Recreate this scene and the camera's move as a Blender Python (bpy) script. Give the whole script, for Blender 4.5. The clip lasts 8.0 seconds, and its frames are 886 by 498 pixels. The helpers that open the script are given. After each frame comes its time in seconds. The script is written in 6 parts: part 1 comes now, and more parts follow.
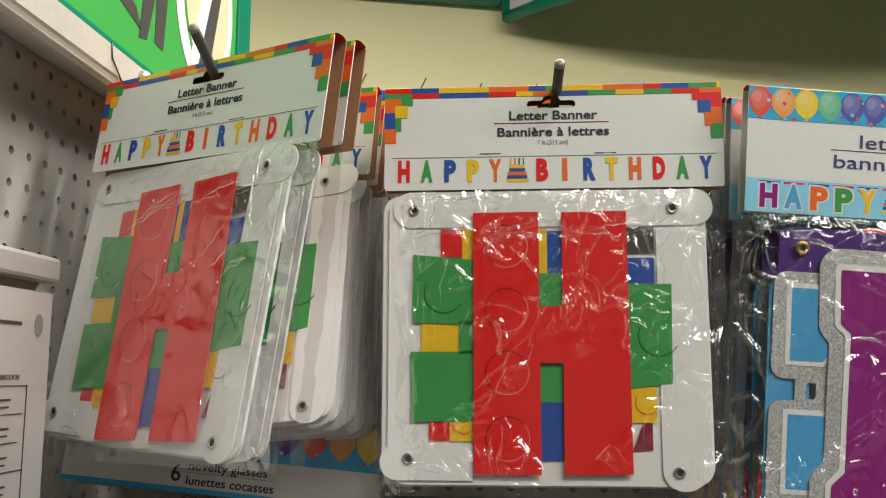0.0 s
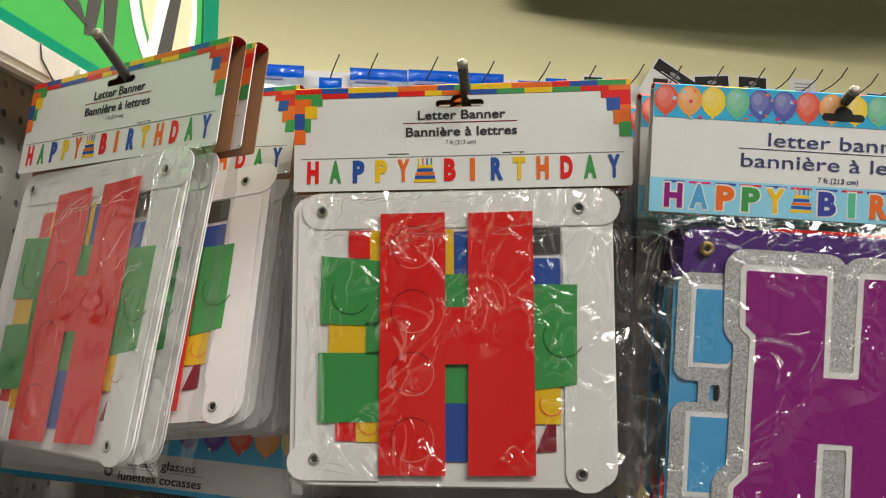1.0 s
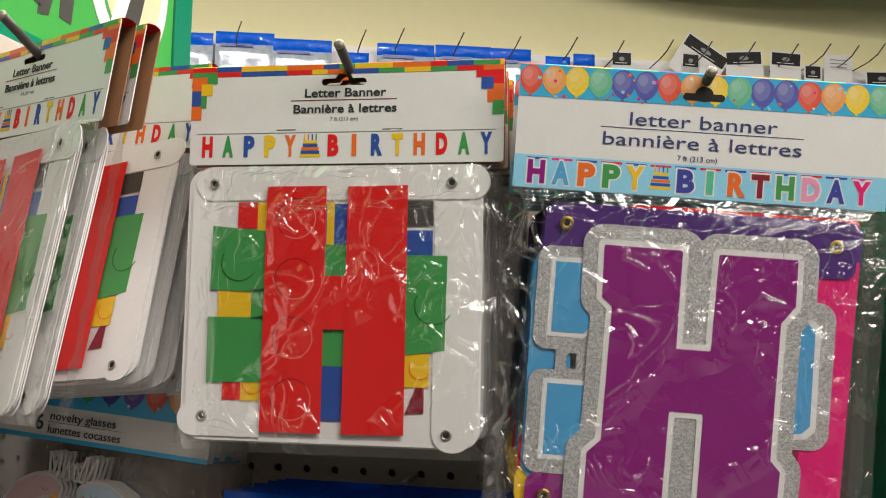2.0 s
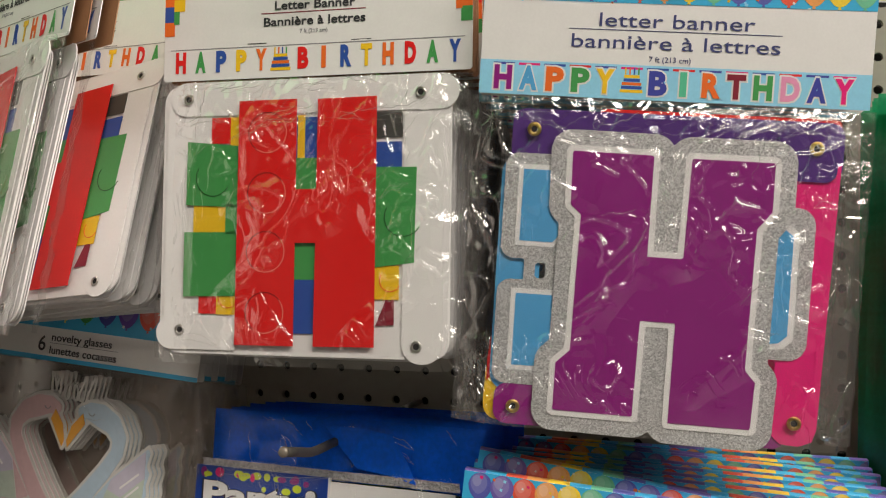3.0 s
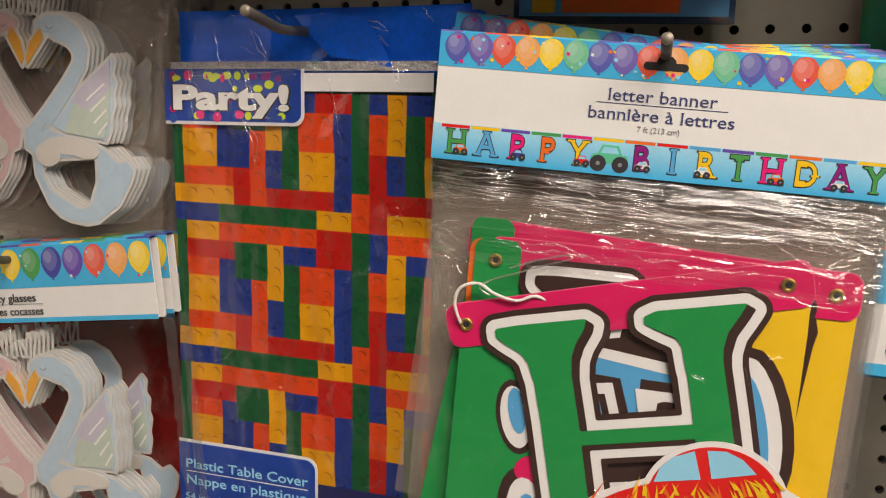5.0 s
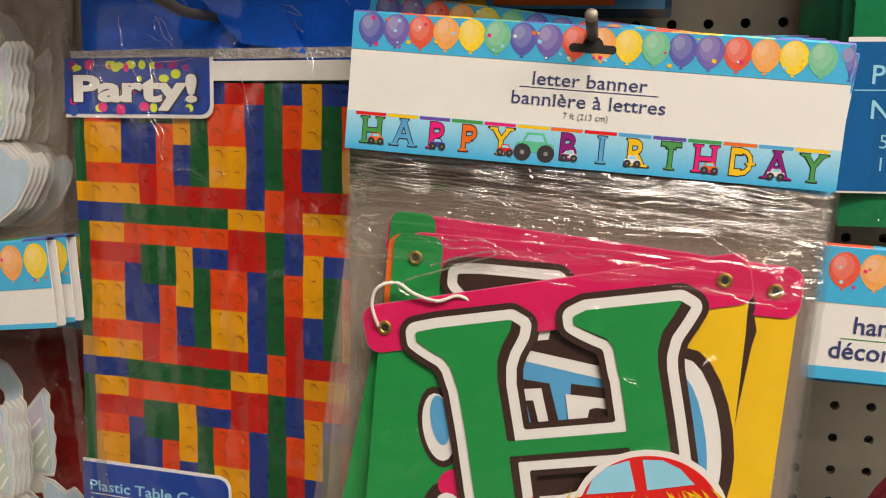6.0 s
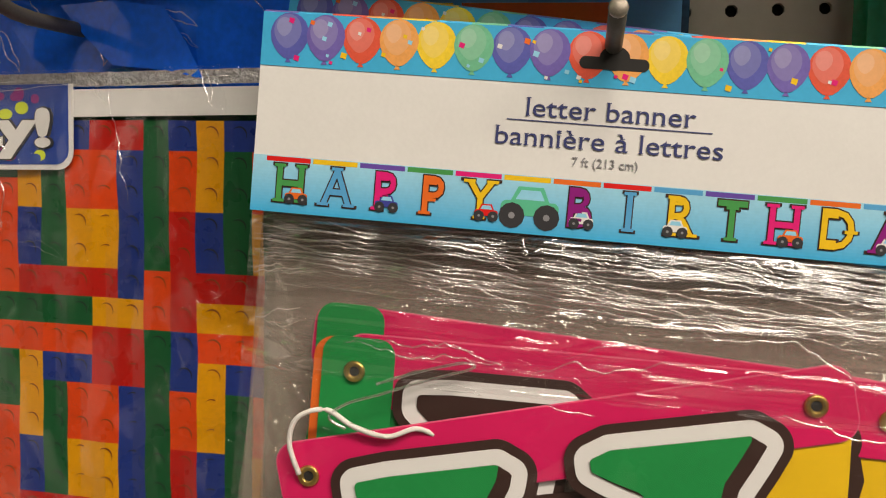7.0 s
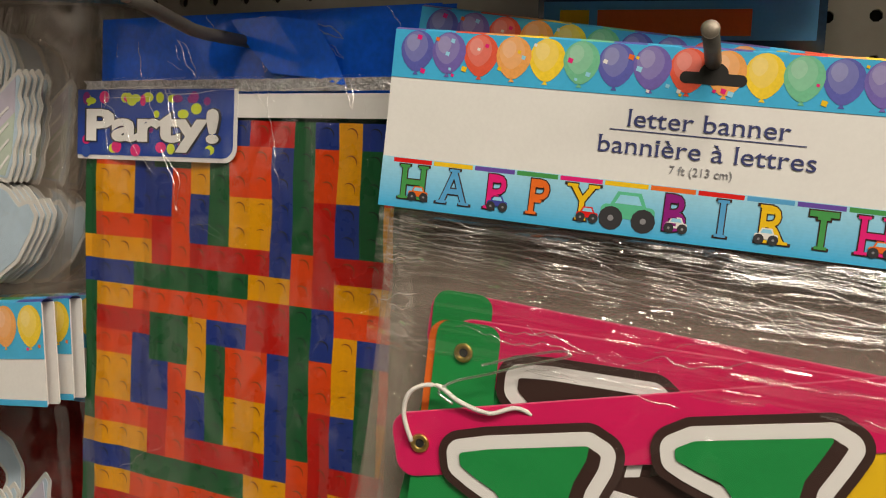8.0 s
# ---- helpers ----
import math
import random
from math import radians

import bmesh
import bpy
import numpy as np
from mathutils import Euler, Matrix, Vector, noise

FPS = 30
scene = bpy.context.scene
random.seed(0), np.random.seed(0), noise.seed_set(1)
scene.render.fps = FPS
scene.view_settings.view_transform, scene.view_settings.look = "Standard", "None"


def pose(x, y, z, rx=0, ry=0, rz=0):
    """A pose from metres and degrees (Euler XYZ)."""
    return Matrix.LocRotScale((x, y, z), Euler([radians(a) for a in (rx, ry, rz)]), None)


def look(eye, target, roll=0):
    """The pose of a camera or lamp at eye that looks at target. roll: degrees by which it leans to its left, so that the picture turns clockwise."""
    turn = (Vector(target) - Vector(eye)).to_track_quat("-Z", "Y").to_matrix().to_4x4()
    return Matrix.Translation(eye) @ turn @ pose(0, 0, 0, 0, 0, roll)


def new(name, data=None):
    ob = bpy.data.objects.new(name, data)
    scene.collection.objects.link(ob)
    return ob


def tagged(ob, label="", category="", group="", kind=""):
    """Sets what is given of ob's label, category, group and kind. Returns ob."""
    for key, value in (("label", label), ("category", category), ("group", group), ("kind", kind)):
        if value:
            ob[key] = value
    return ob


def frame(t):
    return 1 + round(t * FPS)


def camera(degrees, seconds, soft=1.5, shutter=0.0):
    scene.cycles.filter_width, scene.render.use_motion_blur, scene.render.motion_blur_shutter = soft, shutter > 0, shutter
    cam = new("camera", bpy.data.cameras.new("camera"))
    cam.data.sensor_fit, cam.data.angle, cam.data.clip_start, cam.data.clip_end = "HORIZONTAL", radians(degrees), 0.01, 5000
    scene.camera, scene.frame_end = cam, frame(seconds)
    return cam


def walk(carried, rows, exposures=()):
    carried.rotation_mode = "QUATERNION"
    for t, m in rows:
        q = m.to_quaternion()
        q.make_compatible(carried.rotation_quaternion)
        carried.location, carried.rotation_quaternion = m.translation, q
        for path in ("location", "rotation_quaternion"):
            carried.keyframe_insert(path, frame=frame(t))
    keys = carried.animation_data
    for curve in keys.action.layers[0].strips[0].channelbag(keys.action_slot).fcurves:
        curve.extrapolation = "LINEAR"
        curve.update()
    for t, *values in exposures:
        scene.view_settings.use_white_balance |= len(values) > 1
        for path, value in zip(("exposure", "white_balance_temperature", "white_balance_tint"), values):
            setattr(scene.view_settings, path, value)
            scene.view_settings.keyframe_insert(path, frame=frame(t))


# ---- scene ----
cam = camera(51.7, 8.0, soft=1.1)
PATH = [
    (0, (0.007, -0.001, 1.45), (-0.165, 1.973, 1.722), 0.3),
    (0.5, (0.024, 0.002, 1.458), (-0.172, 1.978, 1.698), 0.1),
    (1, (0.065, 0.004, 1.462), (-0.177, 1.977, 1.681), 0.2),
    (1.5, (0.104, -0.002, 1.46), (-0.193, 1.965, 1.662), 0.8),
    (1.7, (0.124, -0.007, 1.46), (-0.193, 1.959, 1.647), 1.1),
    (2.8, (0.187, 0.008, 1.445), (-0.274, 1.952, 1.538), 0.9),
    (3, (0.192, 0.011, 1.439), (-0.295, 1.95, 1.505), 0.9),
    (3.5, (0.202, 0.017, 1.428), (-0.328, 1.946, 1.394), 0.4),
    (4, (0.198, 0.023, 1.4), (-0.345, 1.941, 1.233), -0.1),
    (4.5, (0.196, 0.036, 1.371), (-0.341, 1.938, 1.063), -0.6),
    (5, (0.198, 0.032, 1.335), (-0.276, 1.932, 0.93), -0.8),
    (5.2, (0.206, 0.039, 1.329), (-0.281, 1.93, 0.897), -1.1),
    (6.3, (0.21, 0.091, 1.314), (-0.144, 2.035, 1.005), -0.6),
    (6.5, (0.2, 0.123, 1.311), (-0.142, 2.074, 1.034), -0.6),
    (7, (0.188, 0.185, 1.308), (-0.122, 2.149, 1.091), -0.6),
    (7.5, (0.204, 0.19, 1.31), (-0.214, 2.135, 1.106), 0.1),
    (8, (0.212, 0.163, 1.313), (-0.453, 2.034, 1.072), 0.5),
]
walk(cam, [(t, look(eye, target, roll)) for t, eye, target, roll in PATH], [(0, -0.18, 6080, 5), (1.5, -0.16, 6120, 8), (3.5, -0.05, 6430, 11), (4.5, 0.23, 6550, 14), (6.5, 0.32, 6780, 11), (7.5, 0.03, 6800, 10), (8, 0.08, 6800, 9)])

# ---- world, lights ----
world = bpy.data.worlds.new("world")
scene.world = world
world.use_nodes = True
world.node_tree.nodes["Background"].inputs[0].default_value = (1.0, 0.95, 0.88, 1)
world.node_tree.nodes["Background"].inputs[1].default_value = 0.022


def strip_light(x, y, z, length, width, watts, turn=0):
    lamp = bpy.data.lights.new("ceiling_tube", "AREA")
    lamp.shape, lamp.size, lamp.size_y, lamp.energy = "RECTANGLE", length, width, watts
    lamp.color = (1.0, 0.895, 0.78)
    ob = new("ceiling_tube", lamp)
    ob.matrix_world = pose(x, y, z, 0, 0, turn)
    return ob


strip_light(1.6, -0.75, 2.93, 2.8, 0.24, 87)
strip_light(2.2, -1.5, 2.93, 3.4, 0.24, 32)
strip_light(2.2, -2.6, 2.93, 3.4, 0.24, 18)
strip_light(0.2, 0.85, 2.93, 5.0, 0.12, 200)

# ---- materials ----
MATS = {}


def material(name, rgb, rough=0.5, metal=0.0, spread=0.06, scale=90.0, bump=0.0, bump_scale=400.0, coat=0.0, spec=0.5):
    """A surface with a fine grain and a coarse unevenness in tone, roughness and relief."""
    if name in MATS:
        return MATS[name]
    m = bpy.data.materials.new(name)
    m.use_nodes = True
    nt = m.node_tree
    b = nt.nodes["Principled BSDF"]
    b.inputs["Roughness"].default_value = rough
    b.inputs["Metallic"].default_value = metal
    b.inputs["Coat Weight"].default_value = coat
    b.inputs["Specular IOR Level"].default_value = spec
    tc = nt.nodes.new("ShaderNodeTexCoord")
    n1 = nt.nodes.new("ShaderNodeTexNoise")
    n1.inputs["Scale"].default_value, n1.inputs["Detail"].default_value = scale, 4
    n2 = nt.nodes.new("ShaderNodeTexNoise")
    n2.inputs["Scale"].default_value, n2.inputs["Detail"].default_value = scale * 9, 2
    for n in (n1, n2):
        nt.links.new(tc.outputs["Object"], n.inputs["Vector"])
    add = nt.nodes.new("ShaderNodeMath")
    add.operation = "ADD"
    nt.links.new(n1.outputs["Fac"], add.inputs[0]), nt.links.new(n2.outputs["Fac"], add.inputs[1])
    ramp = nt.nodes.new("ShaderNodeMapRange")
    ramp.inputs["From Min"].default_value, ramp.inputs["From Max"].default_value = 0.6, 1.4
    ramp.inputs["To Min"].default_value, ramp.inputs["To Max"].default_value = 1 - spread, 1 + spread
    nt.links.new(add.outputs[0], ramp.inputs["Value"])
    mul = nt.nodes.new("ShaderNodeVectorMath")
    mul.operation = "SCALE"
    mul.inputs[0].default_value = rgb
    nt.links.new(ramp.outputs[0], mul.inputs["Scale"])
    nt.links.new(mul.outputs[0], b.inputs["Base Color"])
    rr = nt.nodes.new("ShaderNodeMapRange")
    rr.inputs["To Min"].default_value, rr.inputs["To Max"].default_value = rough * 0.85, min(1, rough * 1.15)
    nt.links.new(n1.outputs["Fac"], rr.inputs["Value"]), nt.links.new(rr.outputs[0], b.inputs["Roughness"])
    if bump:
        n3 = nt.nodes.new("ShaderNodeTexNoise")
        n3.inputs["Scale"].default_value, n3.inputs["Detail"].default_value = bump_scale, 3
        nt.links.new(tc.outputs["Object"], n3.inputs["Vector"])
        bp = nt.nodes.new("ShaderNodeBump")
        bp.inputs["Strength"].default_value, bp.inputs["Distance"].default_value = bump, 0.001
        nt.links.new(n3.outputs["Fac"], bp.inputs["Height"]), nt.links.new(bp.outputs[0], b.inputs["Normal"])
    MATS[name] = m
    return m


def film_material(name, scale, depth, stretch=(1, 1, 1), gloss=0.08, rough=0.04, low=0.45, high=0.6, pull=0.0, base=0.12, swell=0.006, ridge=0.0006, lines=55.0, levels=4.0):
    """Clear plastic film: it lets the view through and mirrors the lamps on its crumples. Crumples come in patches, more of them
    towards the hang card (pull), over a slow swell of the whole sheet."""
    m = bpy.data.materials.new(name)
    m.use_nodes = True
    nt = m.node_tree
    nt.nodes.remove(nt.nodes["Principled BSDF"])
    out = nt.nodes["Material Output"]
    clear, shine, mix = nt.nodes.new("ShaderNodeBsdfTransparent"), nt.nodes.new("ShaderNodeBsdfGlossy"), nt.nodes.new("ShaderNodeMixShader")
    clear.inputs[0].default_value = (0.97, 0.97, 0.97, 1)
    shine.inputs["Color"].default_value = (1, 1, 1, 1)
    shine.inputs["Roughness"].default_value = rough
    tc, mp = nt.nodes.new("ShaderNodeTexCoord"), nt.nodes.new("ShaderNodeMapping")
    mp.inputs["Scale"].default_value = stretch
    nt.links.new(tc.outputs["Object"], mp.inputs["Vector"])

    def noise_node(at, size, detail, bend):
        n = nt.nodes.new("ShaderNodeTexNoise")
        n.inputs["Scale"].default_value, n.inputs["Detail"].default_value, n.inputs["Distortion"].default_value = size, detail, bend
        nt.links.new(at, n.inputs["Vector"])
        return n.outputs["Fac"]

    def calc(kind, one, two):
        n = nt.nodes.new("ShaderNodeMath")
        n.operation = kind
        for k, v in enumerate((one, two)):
            if isinstance(v, float):
                n.inputs[k].default_value = v
            else:
                nt.links.new(v, n.inputs[k])
        return n.outputs[0]

    crumple_height = noise_node(mp.outputs[0], scale, 1.0, 0.9)
    slow = noise_node(mp.outputs[0], scale * 0.22, 0.5, 0.3)
    spot = noise_node(tc.outputs["Object"], 24, 1.0, 0.6)
    if pull:
        xyz = nt.nodes.new("ShaderNodeSeparateXYZ")
        nt.links.new(tc.outputs["Object"], xyz.inputs[0])
        spot = calc("ADD", spot, calc("MULTIPLY", calc("ADD", xyz.outputs["Z"], 0.05), pull))
    # sharp pinched creases along the level lines of a bent noise
    level = noise_node(mp.outputs[0], lines, 2.0, 1.2)
    for kind, by in (("MULTIPLY", levels), ("FRACT", 0.0), ("SUBTRACT", 0.5), ("ABSOLUTE", 0.0)):
        level = calc(kind, level, by)
    crease = nt.nodes.new("ShaderNodeMapRange")
    crease.interpolation_type = "SMOOTHSTEP"
    crease.inputs["From Max"].default_value, crease.inputs["To Min"].default_value, crease.inputs["To Max"].default_value = 0.19, ridge / depth, 0.0
    nt.links.new(level, crease.inputs["Value"])
    crumple_height = calc("ADD", crumple_height, crease.outputs[0])
    patch = nt.nodes.new("ShaderNodeMapRange")
    patch.inputs["From Min"].default_value, patch.inputs["From Max"].default_value, patch.inputs["To Min"].default_value = low, high, base
    nt.links.new(spot, patch.inputs["Value"])
    wide, bp = nt.nodes.new("ShaderNodeBump"), nt.nodes.new("ShaderNodeBump")
    wide.inputs["Strength"].default_value, wide.inputs["Distance"].default_value = 1.0, swell
    bp.inputs["Strength"].default_value, bp.inputs["Distance"].default_value = 1.0, depth
    nt.links.new(slow, wide.inputs["Height"]), nt.links.new(wide.outputs[0], bp.inputs["Normal"])
    nt.links.new(calc("MULTIPLY", crumple_height, patch.outputs[0]), bp.inputs["Height"]), nt.links.new(bp.outputs[0], shine.inputs["Normal"])
    mix.inputs[0].default_value = gloss
    nt.links.new(clear.outputs[0], mix.inputs[1]), nt.links.new(shine.outputs[0], mix.inputs[2]), nt.links.new(mix.outputs[0], out.inputs["Surface"])
    return m


def glitter_material():
    m = material("silver_glitter", (0.52, 0.52, 0.52), 0.45, 0.35, 0.25, 900, 0.0)
    nt = m.node_tree
    b = nt.nodes["Principled BSDF"]
    tc, v = nt.nodes.new("ShaderNodeTexCoord"), nt.nodes.new("ShaderNodeTexVoronoi")
    v.inputs["Scale"].default_value = 1700
    hue, tone = nt.nodes.new("ShaderNodeSeparateColor"), nt.nodes.new("ShaderNodeMapRange")
    tone.inputs["To Min"].default_value, tone.inputs["To Max"].default_value = 0.36, 0.78
    nt.links.new(v.outputs["Color"], hue.inputs[0]), nt.links.new(hue.outputs[0], tone.inputs["Value"])
    nt.links.new(tone.outputs[0], b.inputs["Base Color"])
    nt.links.new(tc.outputs["Object"], v.inputs["Vector"])
    bp = nt.nodes.new("ShaderNodeBump")
    bp.inputs["Strength"].default_value, bp.inputs["Distance"].default_value = 0.9, 0.0006
    nt.links.new(v.outputs["Color"], bp.inputs["Height"]), nt.links.new(bp.outputs[0], b.inputs["Normal"])
    return m


WHITE = material("white_card", (0.78, 0.77, 0.76), 0.42, spread=0.03, bump=0.05)
PAPER = material("white_paper", (0.74, 0.735, 0.72), 0.5, spread=0.03, bump=0.04)
CARD_BACK = material("card_back_print", (0.3, 0.15, 0.07), 0.5, spread=0.1)
INK = material("dark_ink", (0.03, 0.03, 0.035), 0.5)
NAVY_INK = material("navy_ink", (0.035, 0.045, 0.16), 0.5)
GREY_INK = material("grey_ink", (0.25, 0.25, 0.27), 0.5)
RED = material("red_print", (0.7, 0.014, 0.013), 0.36, spread=0.05)
ORANGE = material("orange_print", (0.78, 0.15, 0.02), 0.36)
YELLOW = material("yellow_print", (0.82, 0.52, 0.015), 0.36)
GREEN = material("green_print", (0.06, 0.31, 0.08), 0.36)
BLUE = material("blue_print", (0.03, 0.085, 0.36), 0.36)
PURPLE = material("purple_print", (0.26, 0.012, 0.2), 0.34, spread=0.04)
DARK_PURPLE = material("dark_purple_print", (0.085, 0.03, 0.2), 0.34)
PINK = material("pink_print", (0.74, 0.015, 0.19), 0.34)
SKY = material("light_blue_print", (0.09, 0.36, 0.66), 0.36)
BAND = material("header_blue", (0.05, 0.42, 0.72), 0.35)
BAND_PALE = material("header_pale_blue", (0.28, 0.62, 0.82), 0.35)
VIOLET = material("violet_print", (0.13, 0.07, 0.38), 0.35)
NAVY = material("navy_print", (0.05, 0.06, 0.33), 0.35)
MINT = material("mint_print", (0.1, 0.5, 0.3), 0.35)
PALE_VIOLET = material("balloon_violet", (0.16, 0.12, 0.42), 0.35, spread=0.12, scale=120)
PALE_NAVY = material("balloon_blue", (0.1, 0.11, 0.42), 0.35, spread=0.12, scale=120)
PALE_RED = material("balloon_red", (0.72, 0.1, 0.055), 0.35, spread=0.12, scale=120)
PALE_ORANGE = material("balloon_orange", (0.8, 0.36, 0.1), 0.35, spread=0.12, scale=120)
PALE_YELLOW = material("balloon_yellow", (0.84, 0.6, 0.04), 0.35, spread=0.12, scale=120)
PALE_GREEN = material("balloon_green", (0.16, 0.5, 0.3), 0.35, spread=0.12, scale=120)
LETTER_GREEN = material("letter_green", (0.012, 0.27, 0.065), 0.34)
MAGENTA = material("magenta_card", (0.68, 0.012, 0.115), 0.34)
BROWN = material("brown_outline", (0.045, 0.022, 0.018), 0.4)
MAROON = material("maroon_print", (0.22, 0.012, 0.03), 0.4)
ROSE = material("rose_print", (0.75, 0.3, 0.48), 0.4)
GLITTER = glitter_material()
GROMMET = material("grommet_metal", (0.55, 0.54, 0.5), 0.3, 0.9)
BRASS = material("brass_metal", (0.6, 0.42, 0.12), 0.3, 0.9)
# near-black colour that stands in for the shade inside holes and slots
HOLE_SHADE = material("hole_shade", (0.012, 0.011, 0.01), 0.8)
PEG = material("peg_steel", (0.075, 0.068, 0.06), 0.5, 0.2, 0.2, 160, 0.1)
PEG_END = material("peg_worn_end", (0.25, 0.22, 0.18), 0.45, 0.5, 0.2, 200)
BOARD = material("pegboard_paint", (0.3, 0.28, 0.235), 0.55, spread=0.08, scale=14, bump=0.06, bump_scale=900)
PANEL = material("side_panel_paint", (0.43, 0.415, 0.385), 0.5, spread=0.05, scale=14, bump=0.05, bump_scale=900)
BEAM = material("beam_enamel", (0.54, 0.515, 0.46), 0.4, spread=0.07, scale=22, bump=0.05)
CREAM = material("cream_wall", (0.83, 0.78, 0.45), 0.65, spread=0.03, scale=3, bump=0.05, bump_scale=60)
# ceiling, floor and wall colours out of view, darkened to keep bounced light low
CEIL = material("ceiling_dimmed", (0.26, 0.25, 0.24), 0.8, spread=0.05, scale=4)
FLOOR = material("floor_dimmed", (0.1, 0.095, 0.085), 0.35, spread=0.1, scale=5)
WALL = material("wall_dimmed", (0.06, 0.055, 0.05), 0.7, spread=0.1, scale=2)
SIGN_GREEN = material("sign_green", (0.06, 0.36, 0.07), 0.35, spread=0.06, scale=12)
SIGN_EDGE = material("sign_edge_green", (0.005, 0.2, 0.11), 0.3)
CHARCOAL = material("charcoal_print", (0.06, 0.06, 0.055), 0.4)
BLUE_BAG = material("blue_bag", (0.002, 0.12, 0.78), 0.42, spread=0.2, scale=50, bump=0.5, bump_scale=40, coat=0.5, spec=0.2)
CRIMP = material("crimped_seam", (0.5, 0.5, 0.52), 0.2, 0.3, spread=0.5, scale=500, bump=1.0, bump_scale=700)
LABEL_BLUE = material("label_blue", (0.008, 0.05, 0.32), 0.3, spread=0.06)
NAVY_BAG = material("navy_bag", (0.012, 0.015, 0.09), 0.3)
GREEN_BAG = material("green_plastic", (0.008, 0.22, 0.085), 0.22, spread=0.2, scale=40, bump=0.6, bump_scale=70, coat=0.3)
TEAL_LABEL = material("teal_label", (0.005, 0.11, 0.33), 0.3)
STRING = material("white_string", (0.75, 0.72, 0.68), 0.7)
FILM = film_material("clear_film", 60, 0.003, (1, 1, 0.8), 0.045, low=0.5, high=0.62, base=0.03, swell=0.004)
FILM_CREASE = film_material("clear_film_crinkled", 75, 0.0036, (0.9, 1, 0.7), 0.17, 0.04, low=0.31, high=0.43, pull=2.3, base=0.04, ridge=0.0011, lines=42.0, levels=5.0)
FILM_TOP = film_material("clear_film_creased", 170, 0.0036, (0.045, 1, 1.0), 0.16, 0.06, low=0.3, high=0.45, base=0.5, lines=80.0)
FOLD = film_material("folded_film", 60, 0.0004, (1, 1, 1), 0.5, 0.22, ridge=0.0)
MM = 0.001


def facets(m, scale, depth):
    """Sharp dents of crumpled plastic on top of the fine relief."""
    nt = m.node_tree
    b = nt.nodes["Principled BSDF"]
    tc, v, nz = nt.nodes.new("ShaderNodeTexCoord"), nt.nodes.new("ShaderNodeTexVoronoi"), nt.nodes.new("ShaderNodeTexNoise")
    v.inputs["Scale"].default_value = scale
    nz.inputs["Scale"].default_value, nz.inputs["Detail"].default_value = scale * 0.7, 1
    mixed = nt.nodes.new("ShaderNodeVectorMath")
    mixed.operation = "MULTIPLY_ADD"
    mixed.inputs[1].default_value = (0.02, 0.02, 0.02)
    nt.links.new(tc.outputs["Object"], nz.inputs["Vector"]), nt.links.new(nz.outputs["Color"], mixed.inputs[0])
    nt.links.new(tc.outputs["Object"], mixed.inputs[2]), nt.links.new(mixed.outputs[0], v.inputs["Vector"])
    bp = nt.nodes.new("ShaderNodeBump")
    bp.inputs["Strength"].default_value, bp.inputs["Distance"].default_value = 1.0, depth
    first = b.inputs["Normal"].links[0].from_socket
    nt.links.new(first, bp.inputs["Normal"]), nt.links.new(v.outputs["Distance"], bp.inputs["Height"]), nt.links.new(bp.outputs[0], b.inputs["Normal"])


facets(BLUE_BAG, 26, 0.005)


def haze_material(name, rgb, amount):
    """Several layers of clear bag behind one another: milky and see-through."""
    m = film_material(name, 110, 0.003, (1, 1, 0.8), 0.05, 0.06)
    nt = m.node_tree
    out = nt.nodes["Material Output"]
    first = out.inputs["Surface"].links[0].from_socket
    milk, mix = nt.nodes.new("ShaderNodeBsdfDiffuse"), nt.nodes.new("ShaderNodeMixShader")
    milk.inputs[0].default_value = (*rgb, 1)
    mix.inputs[0].default_value = amount
    nt.links.new(first, mix.inputs[1]), nt.links.new(milk.outputs[0], mix.inputs[2]), nt.links.new(mix.outputs[0], out.inputs["Surface"])
    return m


HAZE = haze_material("layered_film", (0.33, 0.26, 0.2), 0.24)
EDGE_FILM = haze_material("crumpled_layered_film", (0.2, 0.19, 0.18), 0.2)
THIN_HAZE = haze_material("layered_thin_film", (0.38, 0.31, 0.26), 0.36)


# ---- builders ----
def mesh_from(name, verts, faces, mats=(), index=None, smooth=False):
    me = bpy.data.meshes.new(name)
    me.from_pydata(verts, [], faces)
    for m in mats:
        me.materials.append(m)
    if index is not None:
        me.polygons.foreach_set("material_index", index)
    if smooth:
        me.polygons.foreach_set("use_smooth", [True] * len(me.polygons))
    me.update()
    return me


def part(name, me, mat, parent, label="", at=None):
    """Links a mesh as one object under a thing or a part."""
    if mat is not None and not me.materials:
        me.materials.append(mat)
    ob = new(name, me)
    ob.parent = parent
    if at is not None:
        ob.matrix_local = at
    if label:
        ob["label"] = label
    return ob


def thing(name, m, label, category, group="", kind=""):
    ob = new(name)
    ob.empty_display_size = 0.02
    ob.matrix_world = m
    return tagged(ob, label, category, group, kind)


def solid(name, me, mat, label, category, kind="", group=""):
    me.materials.append(mat)
    return tagged(new(name, me), label, category, group, kind)


def box(x0, x1, y0, y1, z0, z1, bevel=0.0, name="box"):
    bm = bmesh.new()
    bmesh.ops.create_cube(bm, size=1)
    bmesh.ops.transform(bm, verts=bm.verts, matrix=Matrix.LocRotScale(((x0 + x1) / 2, (y0 + y1) / 2, (z0 + z1) / 2), None, (x1 - x0, y1 - y0, z1 - z0)))
    if bevel:
        bmesh.ops.bevel(bm, geom=bm.edges, offset=bevel, segments=2, affect="EDGES", profile=0.5)
    me = bpy.data.meshes.new(name)
    bm.to_mesh(me)
    bm.free()
    return me


